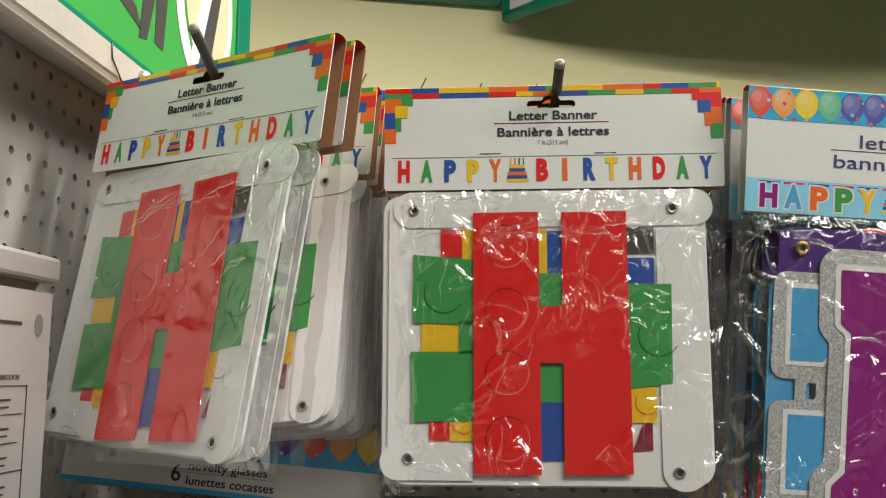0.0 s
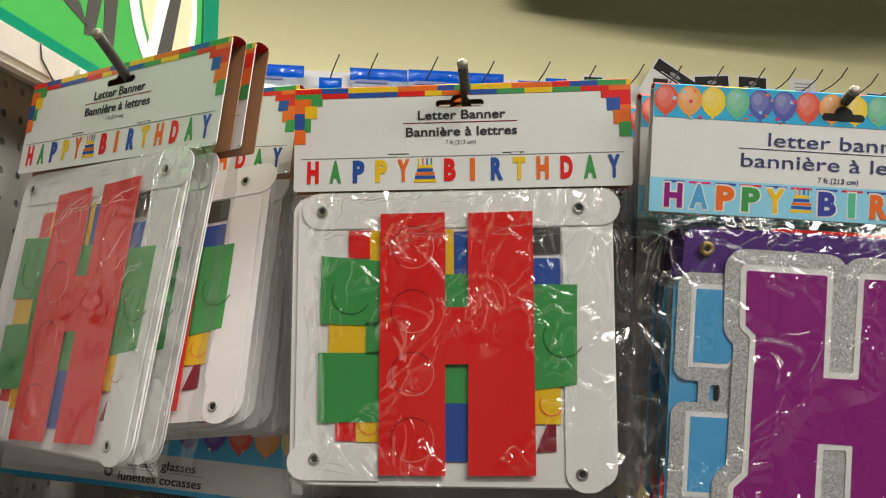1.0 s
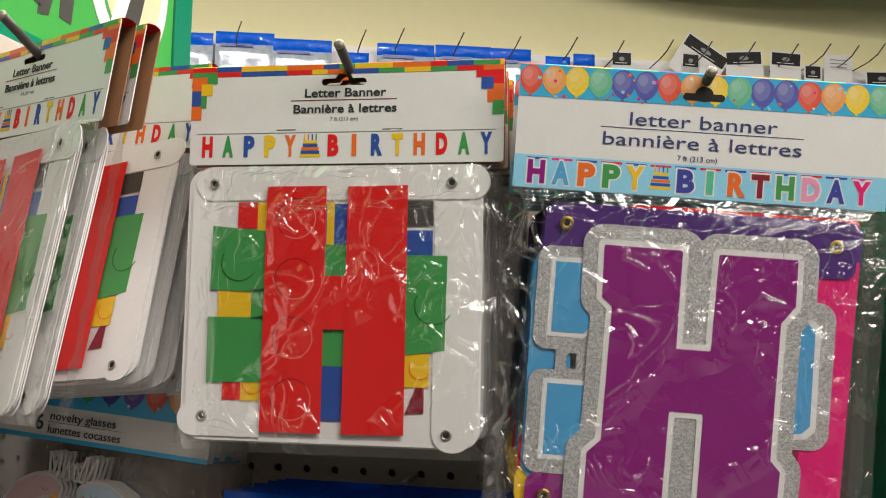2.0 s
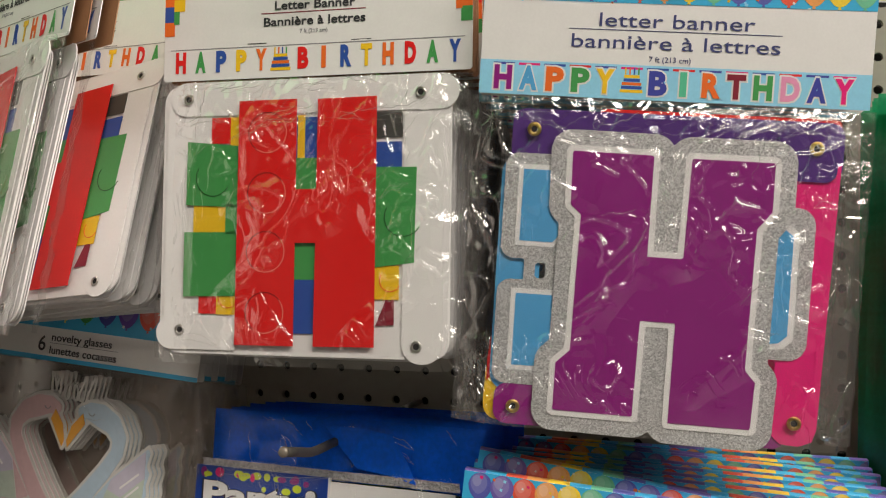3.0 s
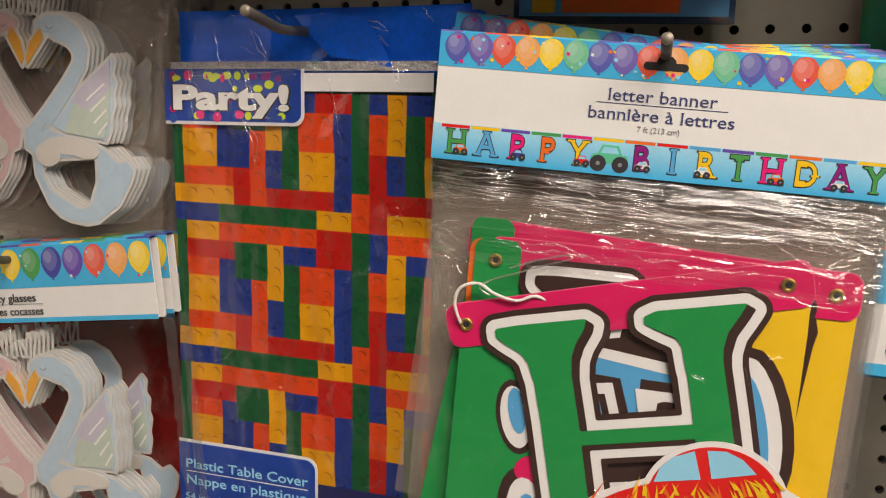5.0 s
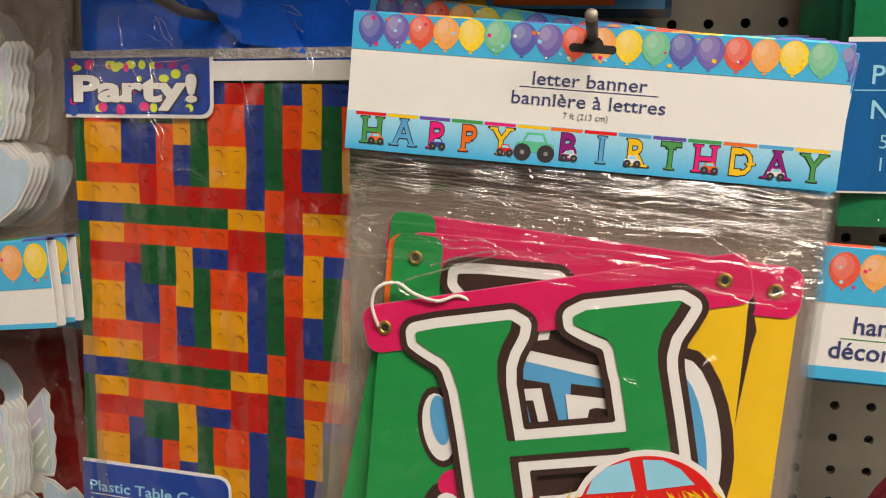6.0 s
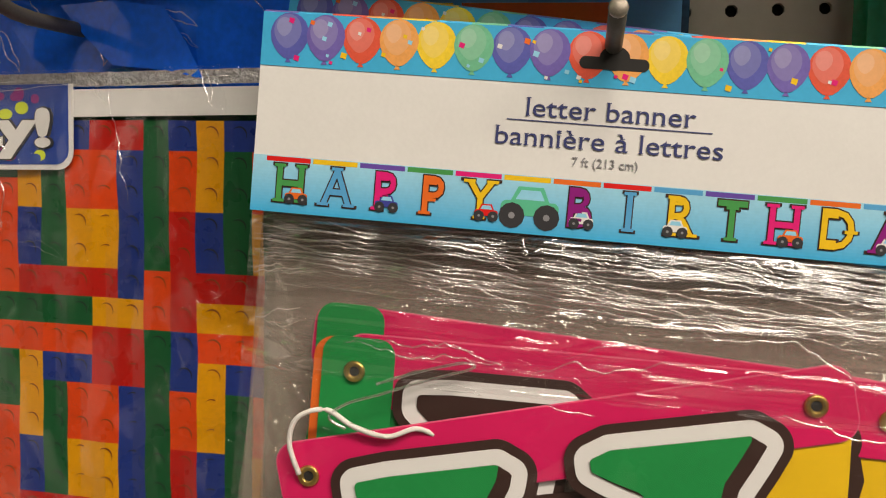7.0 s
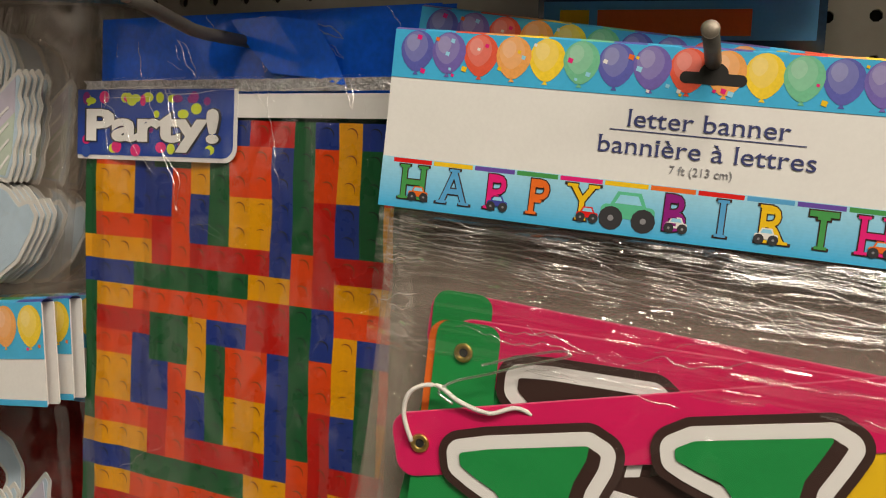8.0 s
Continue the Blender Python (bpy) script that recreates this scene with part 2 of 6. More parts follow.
class Art:
    """Flat printed or die-cut pieces in a thing's x-z plane, in millimetres, gathered into one mesh with several colours.
    y is the depth of the front face (minus: towards the viewer)."""

    def __init__(self):
        self.v, self.f, self.i, self.m = [], [], [], []

    def poly(self, pts, mat, y, thick=0.3):
        if mat not in self.m:
            self.m.append(mat)
        k, n, b = self.m.index(mat), len(pts), len(self.v)
        area = sum(pts[i][0] * pts[(i + 1) % n][1] - pts[(i + 1) % n][0] * pts[i][1] for i in range(n))
        if area < 0:
            pts = pts[::-1]
        self.v += [(x * MM, y * MM, z * MM) for x, z in pts] + [(x * MM, (y + thick) * MM, z * MM) for x, z in pts]
        self.f.append(list(range(b, b + n)))
        self.f += [(b + (i + 1) % n, b + i, b + n + i, b + n + (i + 1) % n) for i in range(n)]
        self.i += [k] * (n + 1)

    def rect(self, x0, x1, z0, z1, mat, y, thick=0.3):
        self.poly([(x0, z0), (x1, z0), (x1, z1), (x0, z1)], mat, y, thick)

    def round_rect(self, x0, x1, z0, z1, r, mat, y, thick=0.3, corners="1111"):
        pts = []
        for k, (cx, cz, a) in enumerate(((x0 + r, z0 + r, 180), (x1 - r, z0 + r, 270), (x1 - r, z1 - r, 0), (x0 + r, z1 - r, 90))):
            if corners[k] == "1":
                pts += [(cx + r * math.cos(radians(a + s * 15)), cz + r * math.sin(radians(a + s * 15))) for s in range(7)]
            else:
                pts.append(((x0, x1, x1, x0)[k], (z0, z0, z1, z1)[k]))
        self.poly(pts, mat, y, thick)

    def oval(self, cx, cz, rx, rz, mat, y, thick=0.3, n=20, turn=0.0):
        c, s = math.cos(radians(turn)), math.sin(radians(turn))
        self.poly([(cx + c * rx * math.cos(a) - s * rz * math.sin(a), cz + s * rx * math.cos(a) + c * rz * math.sin(a)) for a in (2 * math.pi * k / n for k in range(n))], mat, y, thick)

    def arc(self, cx, cz, r, w, a0, a1, mat, y, thick=0.2, n=10):
        aa = [radians(a0 + (a1 - a0) * k / n) for k in range(n + 1)]
        for p, q in zip(aa, aa[1:]):
            self.poly([(cx + r * math.cos(p), cz + r * math.sin(p)), (cx + (r + w) * math.cos(p), cz + (r + w) * math.sin(p)),
                       (cx + (r + w) * math.cos(q), cz + (r + w) * math.sin(q)), (cx + r * math.cos(q), cz + r * math.sin(q))], mat, y, thick)

    def line(self, x0, z0, x1, z1, w, mat, y, thick=0.2):
        d = math.hypot(x1 - x0, z1 - z0)
        nx, nz = -(z1 - z0) / d * w / 2, (x1 - x0) / d * w / 2
        self.poly([(x0 - nx, z0 - nz), (x1 - nx, z1 - nz), (x1 + nx, z1 + nz), (x0 + nx, z0 + nz)], mat, y, thick)

    def pieces(self, name):
        """One mesh for each piece laid down so far."""
        out, done = [], 0
        firsts = [k for k, f in enumerate(self.f) if len(f) > 4 or k == 0 or (f[0] == min(f) and f[1] == f[0] + 1 and f[2] == f[0] + 2)]
        for a, b in zip(firsts, firsts[1:] + [len(self.f)]):
            used = sorted({i for f in self.f[a:b] for i in f})
            new_index = {i: k for k, i in enumerate(used)}
            out.append(mesh_from(name, [self.v[i] for i in used], [[new_index[i] for i in f] for f in self.f[a:b]], [self.m[self.i[a]]]))
        return out

    def mesh(self, name="art"):
        return mesh_from(name, self.v, self.f, self.m, self.i)


def cut(field, x0, x1, z0, z1, step, y, thick, name="cut"):
    """A die-cut sheet: all of the x-z plane (millimetres) where field(X, Z) is below zero, with its cut edges."""
    nx, nz = int(round((x1 - x0) / step)) + 1, int(round((z1 - z0) / step)) + 1
    xs, zs = np.linspace(x0, x1, nx), np.linspace(z0, z1, nz)
    X, Z = np.meshgrid(xs, zs)
    V = field(X, Z)
    verts, faces = [], []

    def add(px, pz, d=0.0):
        verts.append((px * MM, (y + d) * MM, pz * MM))
        return len(verts) - 1

    inside = V < 0
    for j in range(nz - 1):
        full = inside[j, :-1] & inside[j, 1:] & inside[j + 1, :-1] & inside[j + 1, 1:]
        some = (inside[j, :-1] | inside[j, 1:] | inside[j + 1, :-1] | inside[j + 1, 1:]) & ~full
        i = 0
        while i < nx - 1:
            if full[i]:
                k = i
                while k < nx - 1 and full[k]:
                    k += 1
                faces.append([add(xs[i], zs[j]), add(xs[k], zs[j]), add(xs[k], zs[j + 1]), add(xs[i], zs[j + 1])])
                i = k
                continue
            if some[i]:
                cs = [(xs[i], zs[j], V[j, i]), (xs[i + 1], zs[j], V[j, i + 1]), (xs[i + 1], zs[j + 1], V[j + 1, i + 1]), (xs[i], zs[j + 1], V[j + 1, i])]
                out, cross = [], []
                for a, b in zip(cs, cs[1:] + cs[:1]):
                    if a[2] < 0:
                        out.append((a[0], a[1]))
                    if (a[2] < 0) != (b[2] < 0):
                        t = a[2] / (a[2] - b[2])
                        p = (a[0] + t * (b[0] - a[0]), a[1] + t * (b[1] - a[1]))
                        out.append(p)
                        cross.append(p)
                if len(out) > 2:
                    faces.append([add(*p) for p in out])
                for p, q in zip(cross[::2], cross[1::2]):
                    faces.append([add(*p), add(*q), add(*q, thick), add(*p, thick)])
            i += 1
    return mesh_from(name, verts, faces)


def f_box(X, Z, x0, x1, z0, z1, r=0.0):
    dx, dz = np.abs(X - (x0 + x1) / 2) - (x1 - x0) / 2 + r, np.abs(Z - (z0 + z1) / 2) - (z1 - z0) / 2 + r
    return np.hypot(np.maximum(dx, 0), np.maximum(dz, 0)) + np.minimum(np.maximum(dx, dz), 0) - r


def f_cap(X, Z, ax, az, bx, bz, r0, r1=None):
    r1 = r0 if r1 is None else r1
    h = np.clip(((X - ax) * (bx - ax) + (Z - az) * (bz - az)) / max(1e-9, (bx - ax) ** 2 + (bz - az) ** 2), 0, 1)
    return np.hypot(X - ax - h * (bx - ax), Z - az - h * (bz - az)) - (r0 + h * (r1 - r0))


def f_way(X, Z, pts, r):
    """A stroke along points (x, z) of one half width, or (x, z, half width)."""
    d = np.full(X.shape, 1e3)
    for a, b in zip(pts, pts[1:]):
        d = np.minimum(d, f_cap(X, Z, a[0], a[1], b[0], b[1], a[2] if len(a) > 2 else r, b[2] if len(b) > 2 else r))
    return d


def f_poly(X, Z, pts):
    d, s = np.full(X.shape, 1e9), np.ones(X.shape)
    for (ax, az), (bx, bz) in zip(pts, pts[1:] + pts[:1]):
        ex, ez = bx - ax, bz - az
        wx, wz = X - ax, Z - az
        h = np.clip((wx * ex + wz * ez) / (ex * ex + ez * ez), 0, 1)
        d = np.minimum(d, (wx - ex * h) ** 2 + (wz - ez * h) ** 2)
        c = (Z >= az, Z < bz, ex * wz > ez * wx)
        s = np.where((c[0] & c[1] & c[2]) | (~c[0] & ~c[1] & ~c[2]), -s, s)
    return s * np.sqrt(d)


def f_oval(X, Z, cx, cz, rx, rz):
    k = np.hypot((X - cx) / rx, (Z - cz) / rz)
    return (k - 1) * min(rx, rz)


TEXTS = {}


def text_mesh(body, size, bold=0.0, shear=0.0, spacing=1.0, wide=1.0):
    """Lettering in the x-z plane, facing -y, centred on its middle; size is the height of a capital in millimetres."""
    key = (body, size, bold, shear, spacing, wide)
    cu = bpy.data.curves.new("lettering", "FONT")
    cu.body, cu.size, cu.offset, cu.shear, cu.space_character = body, size * MM / 0.69, bold * size * MM, shear, spacing
    cu.align_x, cu.resolution_u, cu.extrude = "CENTER", 3, 0.00008
    ob = bpy.data.objects.new("lettering", cu)
    scene.collection.objects.link(ob)
    me = bpy.data.meshes.new_from_object(ob.evaluated_get(bpy.context.evaluated_depsgraph_get()))
    bpy.data.objects.remove(ob)
    bpy.data.curves.remove(cu)
    me.transform(pose(0, 0, -size * MM / 2, 90) @ Matrix.Diagonal((wide, 1, 1, 1)))
    me.name = "lettering"
    return me


def add_serifs(me, reach):
    """Short bars across the ends of the straight stems; reach in millimetres."""
    low = min(v.co.z for v in me.vertices)
    tall = max(v.co.z for v in me.vertices) - low
    front = min(v.co.y for v in me.vertices)
    seen = []
    for e in me.edges:
        p, q = (me.vertices[i].co for i in e.vertices)
        wide = abs(p.x - q.x)
        if abs(p.z - q.z) < 1e-6 and abs(p.y - front) < 1e-6 and abs(q.y - front) < 1e-6 and 0.05 * tall < wide < (0.24 if reach > 0.9 else 0.16) * tall:
            key = (round((p.x + q.x) * 5000), round(p.z * 10000))
            if key not in seen:
                seen.append(key)
    bm = bmesh.new()
    bm.from_mesh(me)
    thick = (0.08 if reach > 0.9 else 0.045) * tall
    for kx, kz in seen:
        x, z = kx / 10000, kz / 10000
        top = z > low + 0.4 * tall
        za, zb = (z - thick, z) if top else (z, z + thick)
        h = 0.06 * tall + reach * MM
        vs = [bm.verts.new((x + sx * h, front - 0.00002, zz)) for sx, zz in ((-1, za), (1, za), (1, zb), (-1, zb))]
        bm.faces.new(vs)
    bm.to_mesh(me)
    bm.free()


def word(body, x, z, size, mat, parent, y, bold=0.0, name="lettering", width=0.0, serif=0.0, **k):
    """Lettering on a part; width sets its length in millimetres."""
    if (body, size, bold, serif, mat.name, str(k)) not in TEXTS:
        me = text_mesh(body, size, bold, **k)
        if width:
            xs = [v.co.x for v in me.vertices]
            me.transform(Matrix.Diagonal((width * MM / (max(xs) - min(xs)), 1, 1, 1)))
        if serif:
            add_serifs(me, serif)
        me.materials.clear()
        me.materials.append(mat)
        TEXTS[(body, size, bold, serif, mat.name, str(k))] = me
    return part(name, TEXTS[(body, size, bold, serif, mat.name, str(k))], None, parent, at=pose(x * MM, y * MM, z * MM))


def tube(pts, radius, sides=10, name="tube", radii=None):
    """A round bar along points in metres."""
    verts, faces = [], []
    pts = [Vector(p) for p in pts]
    for i, p in enumerate(pts):
        d = (pts[min(i + 1, len(pts) - 1)] - pts[max(i - 1, 0)]).normalized()
        a = d.cross(Vector((1, 0, 0.01))).normalized()
        b = d.cross(a)
        r = radii[i] if radii else radius
        verts += [tuple(p + (a * math.cos(2 * math.pi * k / sides) + b * math.sin(2 * math.pi * k / sides)) * r) for k in range(sides)]
    for i in range(len(pts) - 1):
        faces += [(i * sides + k, i * sides + (k + 1) % sides, (i + 1) * sides + (k + 1) % sides, (i + 1) * sides + k) for k in range(sides)]
    faces += [tuple(range(sides))[::-1], tuple(range((len(pts) - 1) * sides, len(pts) * sides))]
    return mesh_from(name, verts, faces, smooth=True)


def ring(r, w, y, name="ring"):
    """A grommet: a raised metal ring in the x-z plane (millimetres)."""
    verts, faces, n, m = [], [], 18, 6
    for i in range(n):
        a = 2 * math.pi * i / n
        for j in range(m):
            b = 2 * math.pi * j / m
            rr = r + w * math.cos(b)
            verts.append((rr * math.cos(a) * MM, (y + w * 0.6 * math.sin(b)) * MM, rr * math.sin(a) * MM))
    for i in range(n):
        faces += [(i * m + j, ((i + 1) % n) * m + j, ((i + 1) % n) * m + (j + 1) % m, i * m + (j + 1) % m) for j in range(m)]
    return mesh_from(name, verts, faces, smooth=True)


GROMMET_MESH = ring(2.1, 0.65, -0.3, "grommet")
GROMMET_MESH.materials.append(GROMMET)
BRASS_MESH = ring(2.3, 0.9, -0.3, "brass_grommet")
BRASS_MESH.materials.append(BRASS)
# flat dark disc, painting the shade inside an eyelet
EYE_MESH = mesh_from("eyelet_shade", [(1.9 * MM * math.cos(k * math.pi / 6), -0.00015, 1.9 * MM * math.sin(k * math.pi / 6)) for k in range(12)], [tuple(range(12))], [HOLE_SHADE])


def grommet(x, z, y, parent, brass=False):
    g = part("grommet", BRASS_MESH if brass else GROMMET_MESH, None, parent, "brass eyelet" if brass else "steel eyelet", pose(x * MM, y * MM, z * MM))
    part("eyelet_shade", EYE_MESH, None, g)
    return g


def film_sheet(x0, x1, z0, z1, depth, waves, seed, n=44, name="film"):
    """A bag's front: pillowed towards its middle, with soft creases."""
    verts, faces = [], []
    for j in range(n + 1):
        for i in range(n + 1):
            u, v = i / n, j / n
            x, z = x0 + (x1 - x0) * u, z0 + (z1 - z0) * v
            e = min(1, 9 * min(u, 1 - u)) * min(1, 6 * min(v, 1 - v) + 0.72)
            w = noise.noise(Vector((x * 0.045 + seed, z * 0.03, seed))) + 0.5 * noise.noise(Vector((x * 0.11, z * 0.08 + seed, 3)))
            verts.append((x * MM, (-depth * e - waves * w * e) * MM, z * MM))
    for j in range(n):
        faces += [(j * (n + 1) + i, j * (n + 1) + i + 1, (j + 1) * (n + 1) + i + 1, (j + 1) * (n + 1) + i) for i in range(n)]
    return mesh_from(name, verts, faces, smooth=True)


def film_depth(x0, x1, z0, z1, depth, waves, seed, x, z):
    """How far forward film_sheet() lies at a place."""
    u, v = (x - x0) / (x1 - x0), (z - z0) / (z1 - z0)
    e = min(1, 9 * min(u, 1 - u)) * min(1, 6 * min(v, 1 - v) + 0.72)
    w = noise.noise(Vector((x * 0.045 + seed, z * 0.03, seed))) + 0.5 * noise.noise(Vector((x * 0.11, z * 0.08 + seed, 3)))
    return -depth * e - waves * w * e


def film_folds(sheet, zone, count, seed, turn=0.0, spread=8.0, length=(15, 70), wander=2.0, width=0.16, loops=0.25):
    """Pinched folds of a bag: thin rounded ridges of film that run on its surface, single or closing to a narrow loop."""
    rnd = random.Random(seed)
    x0, x1, z0, z1 = sheet[:4]
    verts, faces = [], []

    def ridge(pts, r):
        b, n = len(verts), len(pts)
        for i, (x, z) in enumerate(pts):
            xa, za = pts[max(0, i - 1)]
            xb, zb = pts[min(n - 1, i + 1)]
            q = math.hypot(xb - xa, zb - za) or 1.0
            nx, nz = -(zb - za) / q, (xb - xa) / q
            rr = r * (0.35 + 0.65 * math.sin(math.pi * (i + 0.4) / n))
            y = film_depth(*sheet, x, z)
            for k in range(5):
                a = math.pi * k / 4
                verts.append(((x + nx * rr * math.cos(a)) * MM, (y - 0.12 - rr * math.sin(a)) * MM, (z + nz * rr * math.cos(a)) * MM))
        for i in range(n - 1):
            faces.extend((b + 5 * i + k, b + 5 * i + k + 1, b + 5 * i + k + 6, b + 5 * i + k + 5) for k in range(4))
    for c in range(count):
        fan = rnd.uniform(-1, 1)
        ang, ln = radians(turn + spread * fan), rnd.uniform(*length) * rnd.uniform(0.5, 1)
        sx, sz = rnd.uniform(zone[0], zone[1]), zone[3] - (zone[3] - zone[2]) * rnd.random() ** 1.3
        ph, r, bow = rnd.uniform(0, 99), width * rnd.uniform(0.5, 1.5), rnd.uniform(-0.05, 0.05)
        for lens in (0, rnd.uniform(1.2, 3.5)) if rnd.random() < loops else (0,):
            pts = []
            for i in range(int(ln / 1.6) + 4):
                t = i / (int(ln / 1.6) + 3)
                d = (t - 0.5) * ln
                off = wander * (noise.noise(Vector((d * 0.05, ph, 0))) + 0.35 * noise.noise(Vector((d * 0.25, ph, 7)))) + bow * d * t + lens * math.sin(math.pi * t)
                x, z = sx + d * math.cos(ang) - off * math.sin(ang), sz + d * math.sin(ang) + off * math.cos(ang)
                if x0 + 1 < x < x1 - 1 and z0 + 1 < z < z1 - 0.5:
                    pts.append((x, z))
            if len(pts) > 3:
                ridge(pts, r)
    return mesh_from("film_fold", verts, faces, [FOLD], smooth=True)


def fold_part(me, parent, at=None):
    ob = tagged(part("film_fold", me, None, parent, "pinched folds of clear film", at), kind="stuff")
    ob.visible_shadow = False


def crumple(x0, x1, z0, z1, y, seed, name="bag_edge", nx=3, nz=40):
    """A narrow crumpled margin of film along a bag's side."""
    rnd = random.Random(seed)
    verts, faces = [], []
    for j in range(nz + 1):
        for i in range(nx + 1):
            verts.append(((x0 + (x1 - x0) * i / nx + rnd.uniform(-0.25, 0.25)) * MM, (y + rnd.uniform(-1.0, 1.0)) * MM, (z0 + (z1 - z0) * j / nz) * MM))
    for j in range(nz):
        faces += [(j * (nx + 1) + i, j * (nx + 1) + i + 1, (j + 1) * (nx + 1) + i + 1, (j + 1) * (nx + 1) + i) for i in range(nx)]
    return mesh_from(name, verts, faces, smooth=True)


def header_card(w, h, slot_z, name, front=-4.0, back=4.0, fold=(), inside=None):
    """A folded hang card with a euro slot through both leaves: front leaf, fold over the top, rear leaf."""
    def field(X, Z):
        f = f_box(X, Z, -w / 2, w / 2, 0, h, 0.6)
        slot = np.minimum(f_box(X, Z, -11.5, 11.5, slot_z - 1.8, slot_z + 1.8, 1.8), f_oval(X, Z, 0, slot_z + 1.5, 4.2, 3.4))
        return np.maximum(f, -slot)
    leaf = cut(field, -w / 2 - 1, w / 2 + 1, -1, h + 1, 1.0, front, 0.5, name)
    v = [tuple(p.co) for p in leaf.vertices]
    f = [tuple(p.vertices) for p in leaf.polygons]
    n = len(v)
    v += [(x, y + (back - front) * MM, z) for x, y, z in v]
    f += [tuple(k + n for k in p) for p in f]
    seg, cells, index = 6, max(1, len(fold)), [0] * (len(f) // 2) + [len(fold) + 1] * (len(f) // 2)
    for c in range(cells):
        b = len(v)
        for k in range(seg + 1):
            a = math.pi * k / seg
            yy = (front + back) / 2 - (back - front) / 2 * math.cos(a)
            for x in (-w / 2 + w * c / cells, -w / 2 + w * (c + 1) / cells):
                v.append((x * MM, yy * MM, (h - 0.4 + 1.5 * math.sin(a)) * MM))
        f += [(b + 2 * k, b + 2 * k + 1, b + 2 * k + 3, b + 2 * k + 2) for k in range(seg)]
        index += [c + 1 if fold else 0] * seg
    bpy.data.meshes.remove(leaf)
    return mesh_from(name, v, f, [PAPER, *fold, inside or PAPER], index)

# ---- setting ----
def pegboard(name, cols, rows, pitch, mat, m, label):
    """A sheet with round holes punched right through, in its own x-z plane, from the lower left corner."""
    v, f, sides, r = [], [], 8, pitch * 0.145
    for j in range(rows):
        for i in range(cols):
            cx, cz, b = (i + 0.5) * pitch, (j + 0.5) * pitch, len(v)
            for k in range(sides):
                a = 2 * math.pi * (k + 0.5) / sides
                c, s = math.cos(a), math.sin(a)
                q = pitch / 2 / max(abs(c), abs(s))
                ox, oz = (cx + c * q, cz + s * q)
                v += [(ox, 0, oz), (cx + c * r, 0, cz + s * r), (cx + c * r, 0.004, cz + s * r)]
            for k in range(sides):
                p, q = b + 3 * k, b + 3 * ((k + 1) % sides)
                f += [(p, q, q + 1, p + 1), (p + 1, q + 1, q + 2, p + 2)]
            c0 = len(v)
            v += [(cx + sx * pitch / 2, 0, cz + sz * pitch / 2) for sx, sz in ((1, 1), (-1, 1), (-1, -1), (1, -1))]
            for k, corner in zip((0, 2, 4, 6), range(4)):
                f.append((b + 3 * k, c0 + corner, b + 3 * ((k + 1) % sides)))
    me = mesh_from(name, v, f)
    bm = bmesh.new()
    bm.from_mesh(me)
    bmesh.ops.remove_doubles(bm, verts=bm.verts, dist=0.0002)
    bm.to_mesh(me)
    bm.free()
    ob = solid(name, me, mat, label, "pegboard", "structure")
    ob.matrix_world = m
    # black sheet close behind, painting the shade seen through the holes
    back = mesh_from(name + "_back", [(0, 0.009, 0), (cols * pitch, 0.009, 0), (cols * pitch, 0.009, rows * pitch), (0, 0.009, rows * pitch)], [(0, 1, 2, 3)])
    part("board_back", back, HOLE_SHADE, ob)
    return ob


BOARD_Y, PITCH, SIDE_PITCH = 0.65, 0.0215, 0.0178
pegboard("wall_pegboard", 44, 42, PITCH, BOARD, pose(0.0195 - 12.5 * PITCH, BOARD_Y, 1.351 - 29.5 * PITCH), "grey-beige punched pegboard behind the hanging packets")
pegboard("wall_side_pegboard", 26, 54, SIDE_PITCH, PANEL, pose(-0.268, BOARD_Y - 26 * SIDE_PITCH - 0.003, 1.605 - 52.5 * SIDE_PITCH, 0, 0, 90), "pale punched side panel of the display bay")
solid("wall_side", box(-0.32, -0.279, 0.18, 1.1, 0, 1.66), PANEL, "pale painted end panel of the display bay", "panel", "structure")
solid("wall_bay_back", box(-0.268, 1.2, BOARD_Y + 0.011, BOARD_Y + 0.05, 0, 1.612), BOARD, "painted steel back of the display bay", "panel", "structure")
# unseen floor, ceiling, rear and side walls, dark to limit bounced light
solid("floor", box(-4, 4, -4, 4.15, -0.05, 0), FLOOR, "worn pale floor tiles of the shop", "floor", "structure")
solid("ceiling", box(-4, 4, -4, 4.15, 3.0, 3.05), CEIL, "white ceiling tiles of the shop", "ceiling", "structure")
solid("wall_north", box(-4, 4, 4.1, 4.16, 0, 3.0), CREAM, "cream-yellow painted shop wall above the far display", "wall", "structure")
solid("wall_rear", box(-4, 4, -4.06, -4.0, 0, 3.0), WALL, "plain shop wall", "wall", "structure")
solid("wall_west", box(-4.06, -4, -4, 4.15, 0, 3.0), WALL, "plain shop wall", "wall", "structure")
solid("wall_east", box(4, 4.06, -4, 4.15, 0, 3.0), WALL, "plain shop wall", "wall", "structure")


# ---- pegs ----
SLOT_MESHES = {}


def hang_slot(parent, z, y):
    """A dark patch that paints the shade in the euro slot where the printed bands run over it."""
    if (z, y) not in SLOT_MESHES:
        a = Art()
        a.round_rect(-9.5, 9.5, z - 1.7, z + 1.7, 1.7, HOLE_SHADE, y, 0.02)
        a.oval(0, z + 1.5, 4.2, 3.4, HOLE_SHADE, y - 0.01, 0.02)
        SLOT_MESHES[(z, y)] = a.mesh("hang_slot")
    part("hang_slot", SLOT_MESHES[(z, y)], None, parent, "dark euro slot")


